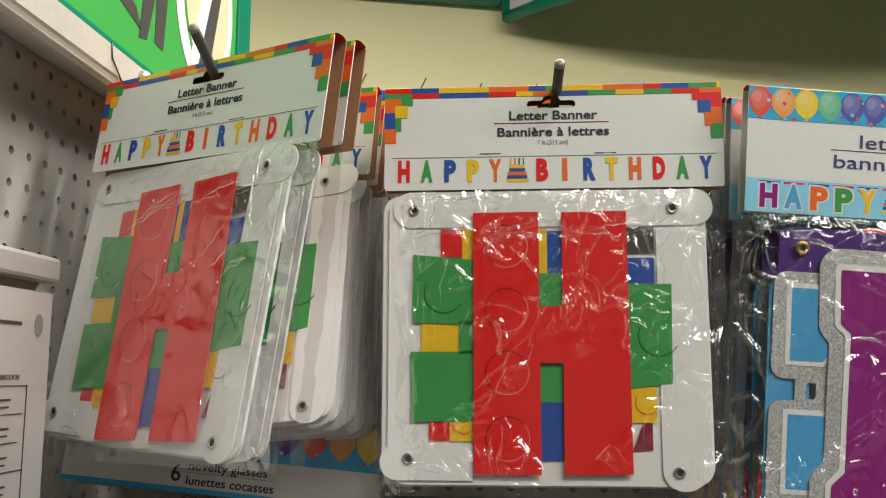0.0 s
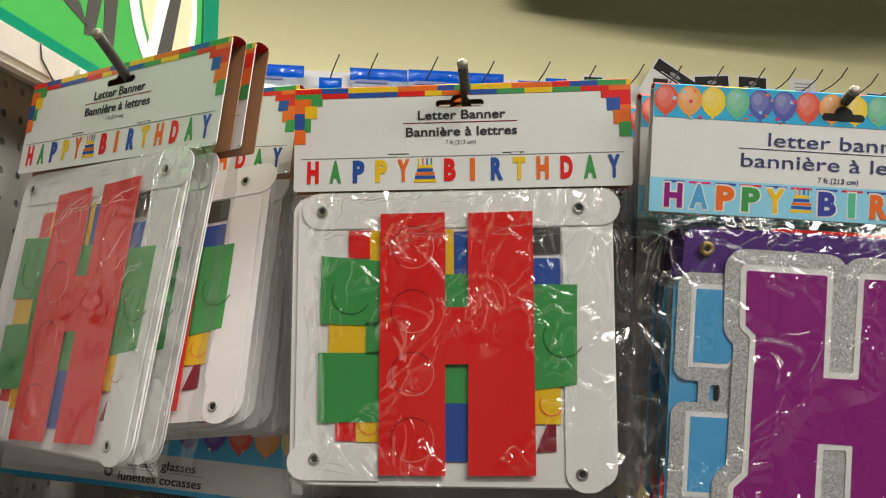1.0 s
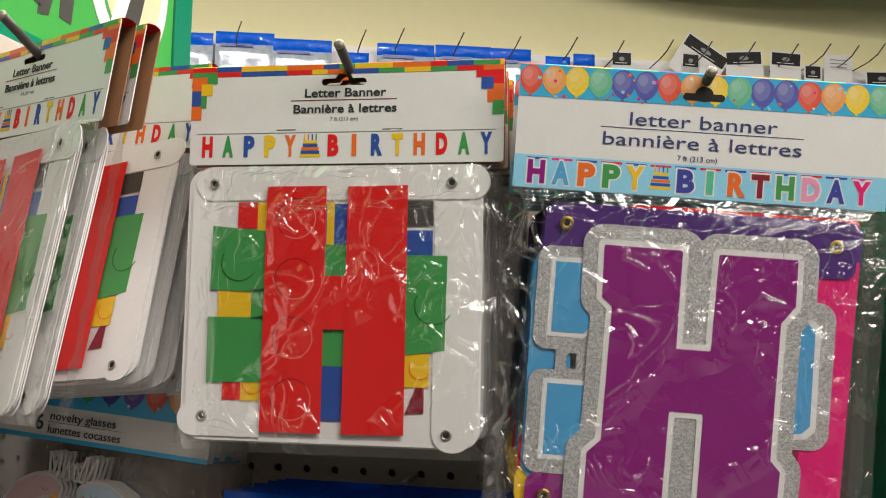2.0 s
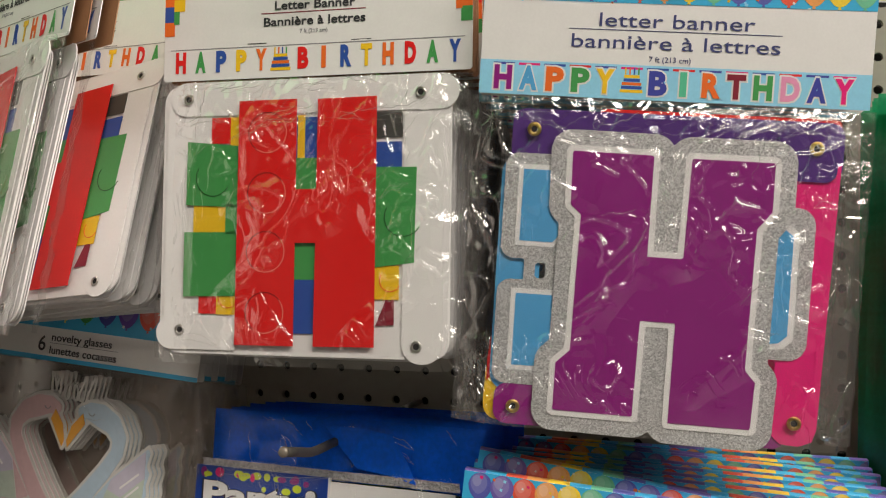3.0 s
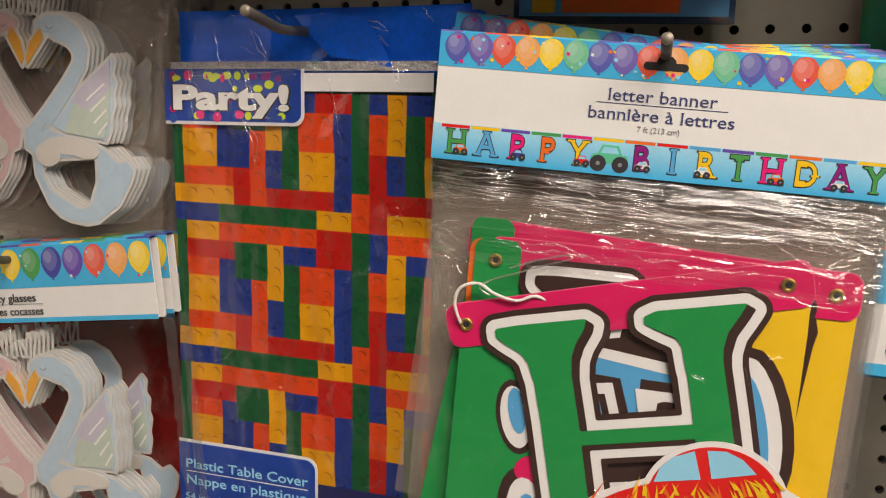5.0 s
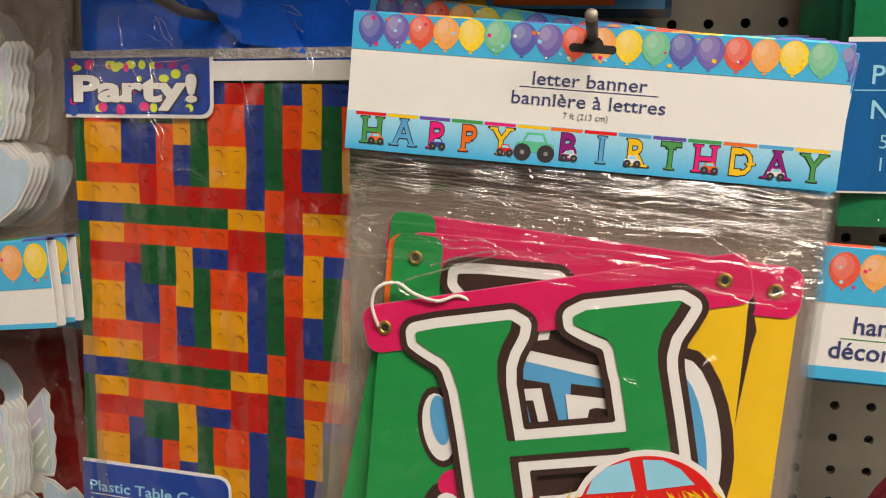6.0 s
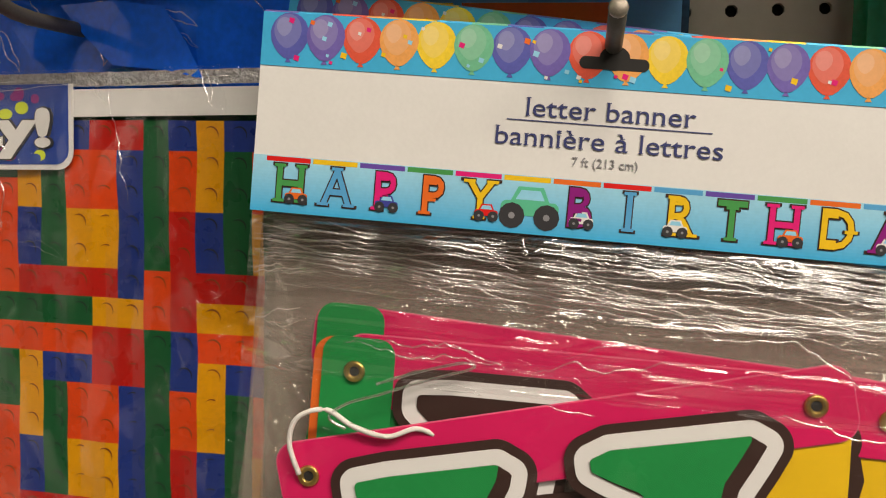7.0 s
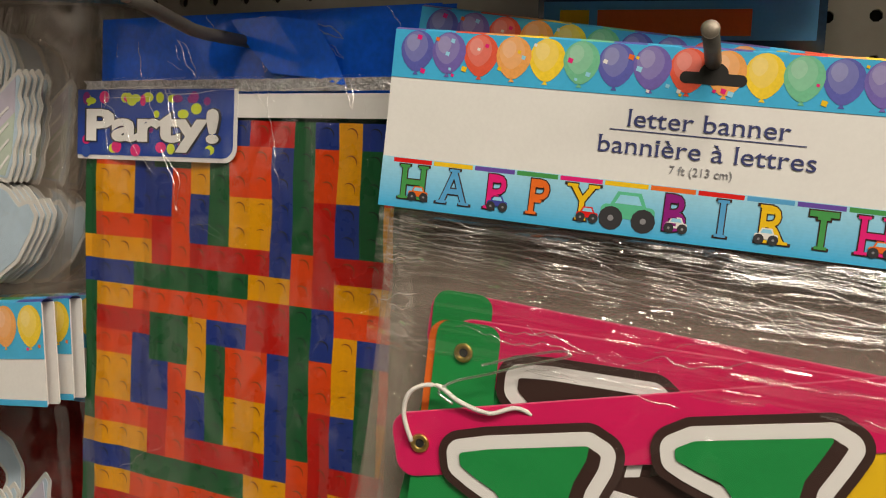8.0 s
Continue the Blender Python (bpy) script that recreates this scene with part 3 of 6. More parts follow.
def peg_hook(x, z, tip_y, rise, lean, label, group="peg hooks"):
    """A steel display hook: a bar out of the board whose end bends upwards, with a worn round cap."""
    hook = thing("peg_hook", pose(x, BOARD_Y, z), label, "hook", group)
    reach = BOARD_Y - tip_y
    pts = [(0, 0.004, 0), (0, -0.02, 0)]
    pts += [(lean * 0.3, -(reach - 0.045), 0), (lean * 0.42, -(reach - 0.036), rise * 0.08), (lean * 0.6, -(reach - 0.027), rise * 0.3), (lean * 0.8, -(reach - 0.014), rise * 0.65), (lean, -reach, rise)]
    part("bar", tube(pts, 0.0024, 12, "bar"), PEG, hook)
    d = (Vector(pts[-1]) - Vector(pts[-2])).normalized()
    e = Vector(pts[-1])
    part("cap", tube([e - d * 0.0005, e + d * 0.0008, e + d * 0.0016, e + d * 0.002], 0.0025, 12, "cap", [0.0024, 0.0026, 0.0021, 0.001]), PEG_END, hook, "worn steel end")
    return hook


# ---- letter banner with building-brick print ----
BRICK_COLOURS = [YELLOW, ORANGE, BLUE, GREEN, RED]


def brick_border(w, h, y):
    """Printed rows of toy bricks round the top of the hang card, stepped down at both ends."""
    a = Art()
    rnd = random.Random(5)
    for row, (z1, z0) in enumerate(((h, h - 2.6), (h - 2.6, h - 5.0))):
        x, k = -w / 2, rnd.randrange(5)
        while x < w / 2 - 0.1:
            q = min(w / 2, x + rnd.choice((8, 13, 13, 19, 24)))
            a.rect(x, q, z0, z1, BRICK_COLOURS[k], y, 0.12)
            x, k = q, (k + rnd.choice((1, 2, 3))) % 5
    for side in (-1, 1):
        e = side * w / 2
        tones = (1, 3, 2, 0, 1, 3) if side < 0 else (4, 4, 1, 2, 3, 1)
        steps = [(*r, tones[k]) for k, r in enumerate(((0, 8, 5, 12), (8, 13.5, 5, 8.5), (0, 5, 12, 20), (5, 11, 8.5, 14.5), (0, 5.5, 20, 27), (5, 8, 14.5, 21)))]
        for k, (x0, x1, z0, z1, c) in enumerate(steps):
            xa, xb = sorted((e - side * x0, e - side * x1))
            a.rect(xa, xb, h - z1, h - z0, BRICK_COLOURS[c], y - 0.02 - k * 0.004, 0.12)
    return a.mesh("brick_border")


def cake_print(a, x, z, s, y):
    """A small printed birthday cake."""
    for k, (w, c) in enumerate(((10.5, YELLOW), (9.5, BLUE), (9, ORANGE), (7.5, BLUE), (7, YELLOW))):
        a.rect(x - w / 2 * s, x + w / 2 * s, z + (k * 1.7) * s, z + (k * 1.7 + 1.4) * s, c, y, 0.1)
    for k in range(4):
        a.rect(x + (-3 + 2 * k - 0.35) * s, x + (-3 + 2 * k + 0.35) * s, z + 8.4 * s, z + 11.5 * s, BRICK_COLOURS[k], y, 0.1)


LEGO_HEADER = header_card(159, 50, 41, "header_card", fold=[YELLOW, GREEN, ORANGE, RED, BLUE, ORANGE, YELLOW, GREEN, RED, ORANGE, BLUE, ORANGE, GREEN, RED], inside=CARD_BACK)
LEGO_BORDER = brick_border(159, 50, -4.25)


def brick_letter_stack(y):
    """The die-cut letters seen one behind another: white frames, green and small blocks."""
    a = Art()
    a.rect(-52.6, -42.4, -32, -19, RED, y + 1.0), a.rect(-42.4, -36, -34, -19, YELLOW, y + 1.0)
    a.rect(-61.6, -43.9, -77, -62, YELLOW, y + 1.0)
    a.rect(-57.8, -48.3, -116.3, -104, RED, y + 1.0), a.rect(-48.3, -36, -116.6, -104, YELLOW, y + 1.0)
    a.rect(-8, 5, -20, -60, BLUE, y + 0.9), a.rect(-6.8, -3, -19, -42, YELLOW, y + 0.8), a.rect(-8, 5, -40, -58, GREEN, y + 0.7)
    a.rect(-8, 5, -78, -99, GREEN, y + 0.8), a.rect(-8, 5, -97, -125, BLUE, y + 0.9)
    a.rect(32, 46.2, -31, -18.8, CHARCOAL, y + 0.9), a.rect(32, 46, -46, -33, BLUE, y + 0.9)
    a.rect(32, 45.3, -108, -92, YELLOW, y + 0.9), a.poly([(34, -120.5), (43, -120), (43, -108), (39, -108)], MAROON, y + 0.9)
    a.poly([(-65.3, -30.8), (-36, -33.5), (-36, -64), (-43.5, -63.5), (-65.5, -62.5)], GREEN, y + 0.5)
    a.poly([(-66.3, -76), (-43.5, -76), (-36, -75), (-36, -107.4), (-66, -108)], GREEN, y + 0.5)
    a.rect(-44, -36, -77, -62, GREEN, y + 0.5)
    a.poly([(32, -45), (53.4, -45.3), (52.6, -90.5), (32, -93)], GREEN, y + 0.5)
    cut_pieces = a.pieces("letter_piece")
    for x, z, r, c, d in ((-51, -49, 9, DARK_GREEN, 0.3), (47, -69, 9, DARK_GREEN, 0.3), (41, -99, 5, ORANGE, 0.7), (-42, -108, 5, ORANGE, 0.8)):
        a = Art()
        a.arc(x, z, r, 0.5, 150, 330, c, y + d)
        cut_pieces.append(a.mesh("stud_print"))
    return cut_pieces


DARK_GREEN = material("dark_green_line", (0.012, 0.1, 0.02), 0.4)
DARK_RED = material("dark_red_line", (0.25, 0.006, 0.006), 0.4)
LINE_RED = material("pale_red_line", (0.75, 0.22, 0.18), 0.4)


def brick_h(y):
    """The red letter H cut as toy bricks with four round studs."""
    a = Art()
    pts = [(-37.2, -11.4), (-7, -11.2), (-6.9, -55.3), (3.7, -55.3), (3.9, -11.6), (33.6, -11.2), (33.8, -130.6), (3.4, -131), (3.4, -81.3), (-6.8, -81.3), (-6.9, -131.1), (-37.4, -131.2)]
    a.poly(pts[0:2] + [(-6.9, -68)] + [(-37.3, -68)], RED, y, 0.5)
    a.poly([(-37.3, -68), (-6.9, -68), pts[10], pts[11]], RED, y, 0.5)
    a.poly([(3.8, -68), pts[4], pts[5], (33.7, -68)], RED, y, 0.5)
    a.poly([(3.8, -68), (33.7, -68), pts[6], pts[7]], RED, y, 0.5)
    a.rect(-6.9, 3.8, -81.3, -55.3, RED, y, 0.5)
    for z in (-27.3, -57, -85.7, -115.3):
        a.arc(-22, z, 9.7, 0.55, 40, 235, DARK_RED, y - 0.08)
        a.arc(-22, z, 9.7, 0.45, 235, 400, LINE_RED, y - 0.08)
    return a.mesh("letter_h")


def white_frames(y, seed):
    """White backing cards with rounded corners, slightly out of line."""
    rnd = random.Random(seed)
    out = []
    for k in range(4):
        a = Art()
        dx, dz = (0, 0) if k == 0 else (rnd.uniform(-2.5, 1.0) - k, rnd.uniform(-1.5, 1.5))
        a.round_rect(-77 + dx, 70 + dx, -136 + dz, -2 + dz, 9, WHITE, y + 1.6 + k * 1.2, 0.6)
        out.append(a.mesh("white_card"))
    a = Art()
    a.round_rect(-75, 73.5, -18, -1, 8.5, WHITE, y + 0.9, 0.5)
    out.append(a.mesh("top_tab"))
    a = Art()
    a.round_rect(47, 66.5, -138, -19, 9, WHITE, y + 0.7, 0.5, "1100")
    out.append(a.mesh("side_tab"))
    a = Art()
    a.round_rect(-80.5, -37.8, -134, -118, 8, WHITE, y + 0.7, 0.5, "1001")
    out.append(a.mesh("foot_tab"))
    return out


LETTER_COLOURS = [RED, GREEN, BLUE, YELLOW, ORANGE, None, RED, ORANGE, BLUE, YELLOW, ORANGE, RED, GREEN, BLUE]


def lego_art():
    """Printed lines of the hang card: rule under the name, string and birthday cake."""
    a = Art()
    a.rect(-27, 27, 31.7, 32.1, MAROON, -4.2, 0.1)
    a.rect(-76, 76, 15.6, 15.9, GREY_INK, -4.2, 0.1)
    for k in range(8):
        a.rect(-66 + k * 18, -62 + k * 18, 15.9, 16.7, PAPER, -4.22, 0.1)
    a.rect(-34, -24, 17, 17.4, CHARCOAL, -4.2, 0.1), a.rect(20, 30, 16.6, 17, CHARCOAL, -4.2, 0.1)
    cake_print(a, -16.4, 3.4, 1.0, -4.2)
    return a.mesh("header_print")


LEGO_PRINT, LEGO_STACK, LEGO_H = lego_art(), brick_letter_stack(-4.5), brick_h(-5.2)
LEGO_FRAMES = white_frames(-4.5, 3)
LEGO_FILM = film_sheet(-81, 77, -141, -0.6, 6.6, 1.0, 2.0)
LEGO_FILM.materials.append(FILM_CREASE)
LEGO_FOLDS = [film_folds((-81, 77, -141, -0.6, 6.6, 1.0, 2.0), (-78, 74, -24, -2), 20, 44, 0, 25, (12, 70), 5.0, 0.22, 0.45),
              film_folds((-81, 77, -141, -0.6, 6.6, 1.0, 2.0), (-78, 74, -80, -8), 16, 45, 60, 50, (8, 40), 5.0, 0.22, 0.45),
              film_folds((-81, 77, -141, -0.6, 6.6, 1.0, 2.0), (-78, 74, -136, -80), 3, 46, 10, 50, (8, 30), 3.0, 0.14, 0.3)]
LEGO_BACKFILM = crumple(71, 79, -141, 0, 0.5, 5)
LEGO_BACKFILM.materials.append(EDGE_FILM)
LEGO_LEFTFILM = crumple(-84, -79, -139, 0, 0.5, 6)
LEGO_LEFTFILM.materials.append(EDGE_FILM)


def lego_banner(m, label, full=True, swing=None, slip=None):
    """One packet; swing is the turn of the letters and bag against the hang card, slip that of the white cards against the letters."""
    swing = swing or Matrix.Identity(4)
    cards = swing @ (slip or Matrix.Identity(4))
    pk = thing("letter_banner_pack", m, label, "party banner", "brick-print letter banners")
    hd = part("header_card", LEGO_HEADER, None, pk, "white hang card with printed toy-brick edge")
    part("brick_border", LEGO_BORDER, None, hd)
    part("header_print", LEGO_PRINT, None, hd)
    word("Letter Banner", 0.6, 35.6, 4.2, INK, hd, -4.25, 0.025, width=41.5)
    word("Bannière à lettres", 0.6, 27.6, 4.2, INK, hd, -4.25, 0.025, width=52.5)
    word("7 ft (213 cm)", 0.6, 22.4, 1.9, GREY_INK, hd, -4.25)
    for k, c in enumerate("HAPPY BIRTHDAY"):
        if c != " ":
            word(c, -70.1 + 10.87 * k, 9.2, 9.4, LETTER_COLOURS[k], hd, -4.25, 0.08, "letter", width=2.3 if c == "I" else 5.6)
    for me in LEGO_FRAMES + LEGO_STACK:
        part(me.name.split(".")[0], me, None, pk, "", cards if me in LEGO_FRAMES else swing)
    part("letter_h", LEGO_H, None, pk, "red die-cut letter H with stud print", swing)
    for x, z in ((-65.1, -9.6), (54.9, -9.9), (-67.4, -124.4), (54.2, -129.8)):
        g = grommet(x, z, -4.0, pk)
        g.matrix_local = cards @ pose(x * MM, -0.004, z * MM)
    part("bag_edge", LEGO_BACKFILM, None, pk, "crumpled clear bag margin", swing)
    part("bag_edge", LEGO_LEFTFILM, None, pk, "crumpled clear bag margin", swing)
    if full:
        part("film", LEGO_FILM, None, pk, "clear creased plastic bag", swing).visible_shadow = False
        for me in LEGO_FOLDS:
            fold_part(me, pk, swing)
    return pk


def stack(build, m, label, count, gap, seed, tilt=1.0, lift=0.0, drift=0.0, twist=0.0):
    """The front packet and the ones hung behind it on the same peg, each a little askew."""
    rnd = random.Random(seed)
    first = build(m, label, True)
    for k in range(1, count):
        t = m @ pose(rnd.uniform(-0.002, 0.002) + drift * k, gap * k, lift * k + rnd.uniform(-0.001, 0.001), rnd.uniform(-1, 1) * tilt * 0.6, rnd.uniform(-1, 1) * tilt + twist * k, rnd.uniform(-1, 1) * tilt)
        build(t, label, False)
    return first


# ---- balloon hang cards ----
BALLOON = [VIOLET, VIOLET, RED, ORANGE, YELLOW, MINT, NAVY, VIOLET]


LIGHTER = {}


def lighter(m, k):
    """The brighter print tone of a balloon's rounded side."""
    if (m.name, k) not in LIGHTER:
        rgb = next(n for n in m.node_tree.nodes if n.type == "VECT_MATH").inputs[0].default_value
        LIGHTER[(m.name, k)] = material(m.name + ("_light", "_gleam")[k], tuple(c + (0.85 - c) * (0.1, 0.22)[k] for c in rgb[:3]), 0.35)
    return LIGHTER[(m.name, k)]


def balloon_row(w, z, y, size, order, start=0.0, n=None, seed=1, roof=57, first=None):
    """A printed row of shaded party balloons with confetti."""
    a = Art()
    rnd = random.Random(seed)
    n = n or int(w / (size * 1.02))
    for k in range(n):
        x = -w / 2 + (k + 0.5) * w / n if first is None else first + size * k
        c = order[(k + int(start)) % len(order)]
        yy = y - 0.03 * (k % 2)
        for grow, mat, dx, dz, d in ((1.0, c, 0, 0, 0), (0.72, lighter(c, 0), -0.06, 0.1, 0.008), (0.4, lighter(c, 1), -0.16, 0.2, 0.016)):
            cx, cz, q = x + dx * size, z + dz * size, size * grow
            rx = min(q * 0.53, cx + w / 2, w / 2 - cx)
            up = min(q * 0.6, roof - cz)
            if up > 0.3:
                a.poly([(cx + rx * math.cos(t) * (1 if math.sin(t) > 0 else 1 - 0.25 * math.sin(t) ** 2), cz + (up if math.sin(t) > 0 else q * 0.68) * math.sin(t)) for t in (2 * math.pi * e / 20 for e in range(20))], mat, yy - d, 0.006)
        a.poly([(x - 0.9, z - size * 0.76), (x + 0.9, z - size * 0.76), (x, z - size * 0.62)], c, yy, 0.01)
    for k in range(n * 2):
        x, zz, s = rnd.uniform(-w / 2 + 2, w / 2 - 2), z + rnd.uniform(-size * 0.8, size * 0.4), rnd.uniform(0.5, 1.0)
        zz = min(zz, roof - 1.2)
        c = rnd.choice([YELLOW, ORANGE, BAND_PALE, BAND_PALE, PINK, PAPER])
        a.poly([(x - s, zz - s * 0.5), (x + s * 0.6, zz - s), (x + s, zz + s * 0.6), (x - s * 0.7, zz + s)], c, y - 0.06, 0.006)
    return a.mesh("balloon_print")


# ---- letter banner with purple and silver letters ----
def varsity_h():
    """Outline of a block letter H with slab ends."""
    L = [(-40.5, -24), (-5, -24.3), (-5, -69), (10.6, -69), (11.4, -24.8), (46.8, -24.8), (47, -46), (41, -54), (40.4, -116), (45, -121), (44.4, -142), (9, -142), (9.2, -97.5), (-6.2, -97.5), (-6.8, -140.6), (-42, -140.4), (-42, -119), (-36, -113), (-35.2, -52), (-40, -48)]
    return L


VH = varsity_h()
P_HEADER = header_card(169, 57, 46.5, "header_card", fold=[PALE_RED, BAND, PALE_ORANGE, PALE_YELLOW, BAND, PALE_GREEN, PALE_NAVY, BAND] * 2)


def purple_print():
    a = Art()
    a.rect(-84.5, 84.5, 42.3, 57, BAND, -4.2, 0.1), a.rect(-84.5, 84.5, 0, 15.2, BAND_PALE, -4.2, 0.1)
    a.rect(-46, 46, 30.2, 30.5, NAVY_INK, -4.2, 0.1)
    for k in range(14):
        a.rect(-78.5 + k * 11.3, -69 + k * 11.3, 13.2, 14.2, (NAVY, PINK, BLUE, RED)[k % 4], -4.22, 0.1)
    cake_print(a, -17, 3, 0.95, -4.24)
    return a.mesh("header_print")


P_PRINT = purple_print()
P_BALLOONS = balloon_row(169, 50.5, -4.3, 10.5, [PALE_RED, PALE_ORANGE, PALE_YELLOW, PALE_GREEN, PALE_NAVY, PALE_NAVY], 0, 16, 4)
P_COLOURS = [PURPLE, SKY, ORANGE, GREEN, YELLOW, None, NAVY, MINT, ORANGE, MAROON, GREEN, ROSE, NAVY, PINK]
P_CUT = {
    "silver_edge": (cut(lambda X, Z: f_poly(X, Z, VH) - 9.5, -56, 60, -155, -10, 1.0, -6.0, 0.5, "silver_edge"), GLITTER, "silver glitter outline"),
    "white_edge": (cut(lambda X, Z: f_poly(X, Z, VH) - 2.6, -50, 54, -148, -18, 1.0, -6.4, 0.3, "white_edge"), WHITE, ""),
    "letter_h": (cut(lambda X, Z: f_poly(X, Z, VH), -48, 52, -146, -20, 1.0, -6.7, 0.3, "letter_h"), PURPLE, "purple letter H face"),
}


def purple_inner(y):
    """Letters behind the H: light blue A with silver edge, a pink bar, a dark purple strip."""
    def silver(X, Z):
        d = np.minimum(f_box(X, Z, -70, -40, -73.5, -26, 6), f_box(X, Z, -70.5, -40, -130.5, -83, 6))
        d = np.minimum(d, np.maximum(f_box(X, Z, -59, -40, -90, -66, 3), -f_box(X, Z, -54, -49.5, -82, -75, 0.5)))
        return np.minimum(d, f_box(X, Z, 40, 66, -110.5, -43.5, 8))
    out = [(cut(silver, -80, 76, -136, -20, 1.0, y, 0.5, "inner_silver"), GLITTER, "silver glitter outline of a second letter")]
    a = Art()
    for x0, x1, z0, z1 in ((-64, -42, -67.6, -31), (-64, -42, -124, -87)):
        a.poly([(x0, z0), (x1 - 5, z0), (x1, z0 + 6), (x1, z1), (x0, z1)], WHITE, y - 0.2)
        a.poly([(x0 + 2.2, z0 + 2.2), (x1 - 5, z0 + 2.2), (x1, z0 + 8), (x1, z1 - 2.2), (x0 + 2.2, z1 - 2.2)], SKY, y - 0.4)
    a.poly([(42, -107), (56, -105.5), (60, -101.5), (59.6, -54.5), (54, -50), (42, -55)], WHITE, y - 0.2)
    a.poly([(42, -104.5), (54, -103), (57.4, -99.5), (57, -56), (53.3, -53.2), (42, -60)], SKY, y - 0.4)
    out.append((a.mesh("inner_letter"), None, "light blue letter behind"))
    a = Art()
    a.round_rect(-71.5, -52, -134, -27, 8, SKY, y + 1.2, 0.5)
    out.append((a.mesh("blue_card"), None, ""))
    a = Art()
    a.poly([(40, -24), (74.8, -24), (73, -140), (71.5, -145.5), (66, -148), (58, -147.6), (54, -144), (53.4, -138), (53.4, -60), (40, -50)], PINK, y + 0.6, 0.5)
    out.append((a.mesh("pink_card"), None, "bright pink letter edge"))
    a = Art()
    a.round_rect(-68, 75.5, -31, -6, 6, DARK_PURPLE, y + 0.9, 0.5)
    a.round_rect(-30, 74, -12, -4.5, 3, RED, y + 1.4, 0.4)
    a.round_rect(48, 73, -32, -7, 5, DARK_PURPLE, y - 0.3, 0.5)
    out.append((a.mesh("top_strip"), None, "dark purple strip with eyelets"))
    a = Art()
    a.round_rect(-68.8, -40, -149, -130.5, 6, PURPLE, y + 0.3, 0.5)
    a.round_rect(-73.6, -50, -148, -127, 7, YELLOW, y + 1.8, 0.5)
    a.round_rect(-72.8, -50, -138, -112, 7, RED, y + 2.2, 0.5)
    a.round_rect(30, 60, -150, -128, 5, PURPLE, y + 1.2, 0.5)
    out += [(me, None, "") for me in a.pieces("lower_tab")]
    return out


P_INNER = purple_inner(-4.8)
P_FILM = film_sheet(-86, 88, -150, -0.6, 7.6, 1.2, 7.0)
P_FILM.materials.append(FILM_CREASE)
P_FOLDS = [film_folds((-86, 88, -150, -0.6, 7.6, 1.2, 7.0), (-82, 84, -18, -2), 26, 41, 2, 22, (15, 80), 4.0, 0.22, 0.4),
           film_folds((-86, 88, -150, -0.6, 7.6, 1.2, 7.0), (-82, 84, -50, -4), 14, 42, 40, 50, (8, 34), 5.0, 0.22, 0.4),
           film_folds((-86, 88, -150, -0.6, 7.6, 1.2, 7.0), (-82, 84, -146, -50), 3, 43, 60, 80, (8, 30), 4.0, 0.13, 0.2)]
P_EDGE = crumple(78, 89, -147, 0, 0.5, 15)
P_EDGE.materials.append(EDGE_FILM)
P_EDGE2 = crumple(-88, -79, -150, 0, 0.5, 16)
P_EDGE2.materials.append(EDGE_FILM)


def purple_banner(m, label, full=True):
    pk = thing("letter_banner_pack", m, label, "party banner", "glitter letter banners")
    hd = part("header_card", P_HEADER, None, pk, "white hang card with balloons on a blue band")
    part("header_print", P_PRINT, None, hd)
    part("balloon_print", P_BALLOONS, None, hd)
    hang_slot(hd, 46.5, -4.4)
    word("letter banner", 0.3, 34.8, 6.0, NAVY_INK, hd, -4.25, 0.0, width=67, serif=0.42)
    word("bannière à lettres", 0.4, 25.2, 6.0, NAVY_INK, hd, -4.25, 0.0, width=90, serif=0.42)
    word("7 ft (213 cm)", -1.1, 18.0, 2.4, NAVY_INK, hd, -4.25)
    for k, c in enumerate("HAPPY BIRTHDAY"):
        if c != " ":
            word(c, -74 + 11.33 * k, 7.6, 9.6, PAPER, hd, -4.25, 0.15, "letter_edge", width=4.4 if c == "I" else 9.6)
            word(c, -74 + 11.33 * k, 7.6, 9.6, P_COLOURS[k], hd, -4.45, 0.07, "letter", width=3.0 if c == "I" else 8.0)
    for me, mat, lab in P_INNER:
        part(me.name.split(".")[0], me, mat, pk, lab)
    for key, (me, mat, lab) in P_CUT.items():
        part(key, me, mat, pk, lab)
    for x, z in ((-59.9, -140.6), (63, -137.6), (63.6, -17.6), (-58.3, -15.3)):
        grommet(x, z, -5.6, pk, True)
    part("bag_edge", P_EDGE, None, pk, "crumpled clear bag margin")
    part("bag_edge", P_EDGE2, None, pk, "crumpled clear bag margin")
    if full:
        part("film", P_FILM, None, pk, "clear creased plastic bag").visible_shadow = False
        for me in P_FOLDS:
            fold_part(me, pk)
    return pk


# ---- letter banner with monster trucks ----
B_HEADER = header_card(200, 57, 48.5, "header_card", fold=[PALE_VIOLET, BAND, PALE_RED, PALE_ORANGE, PALE_YELLOW, BAND, PALE_GREEN, PALE_NAVY, BAND, PALE_VIOLET] * 2)


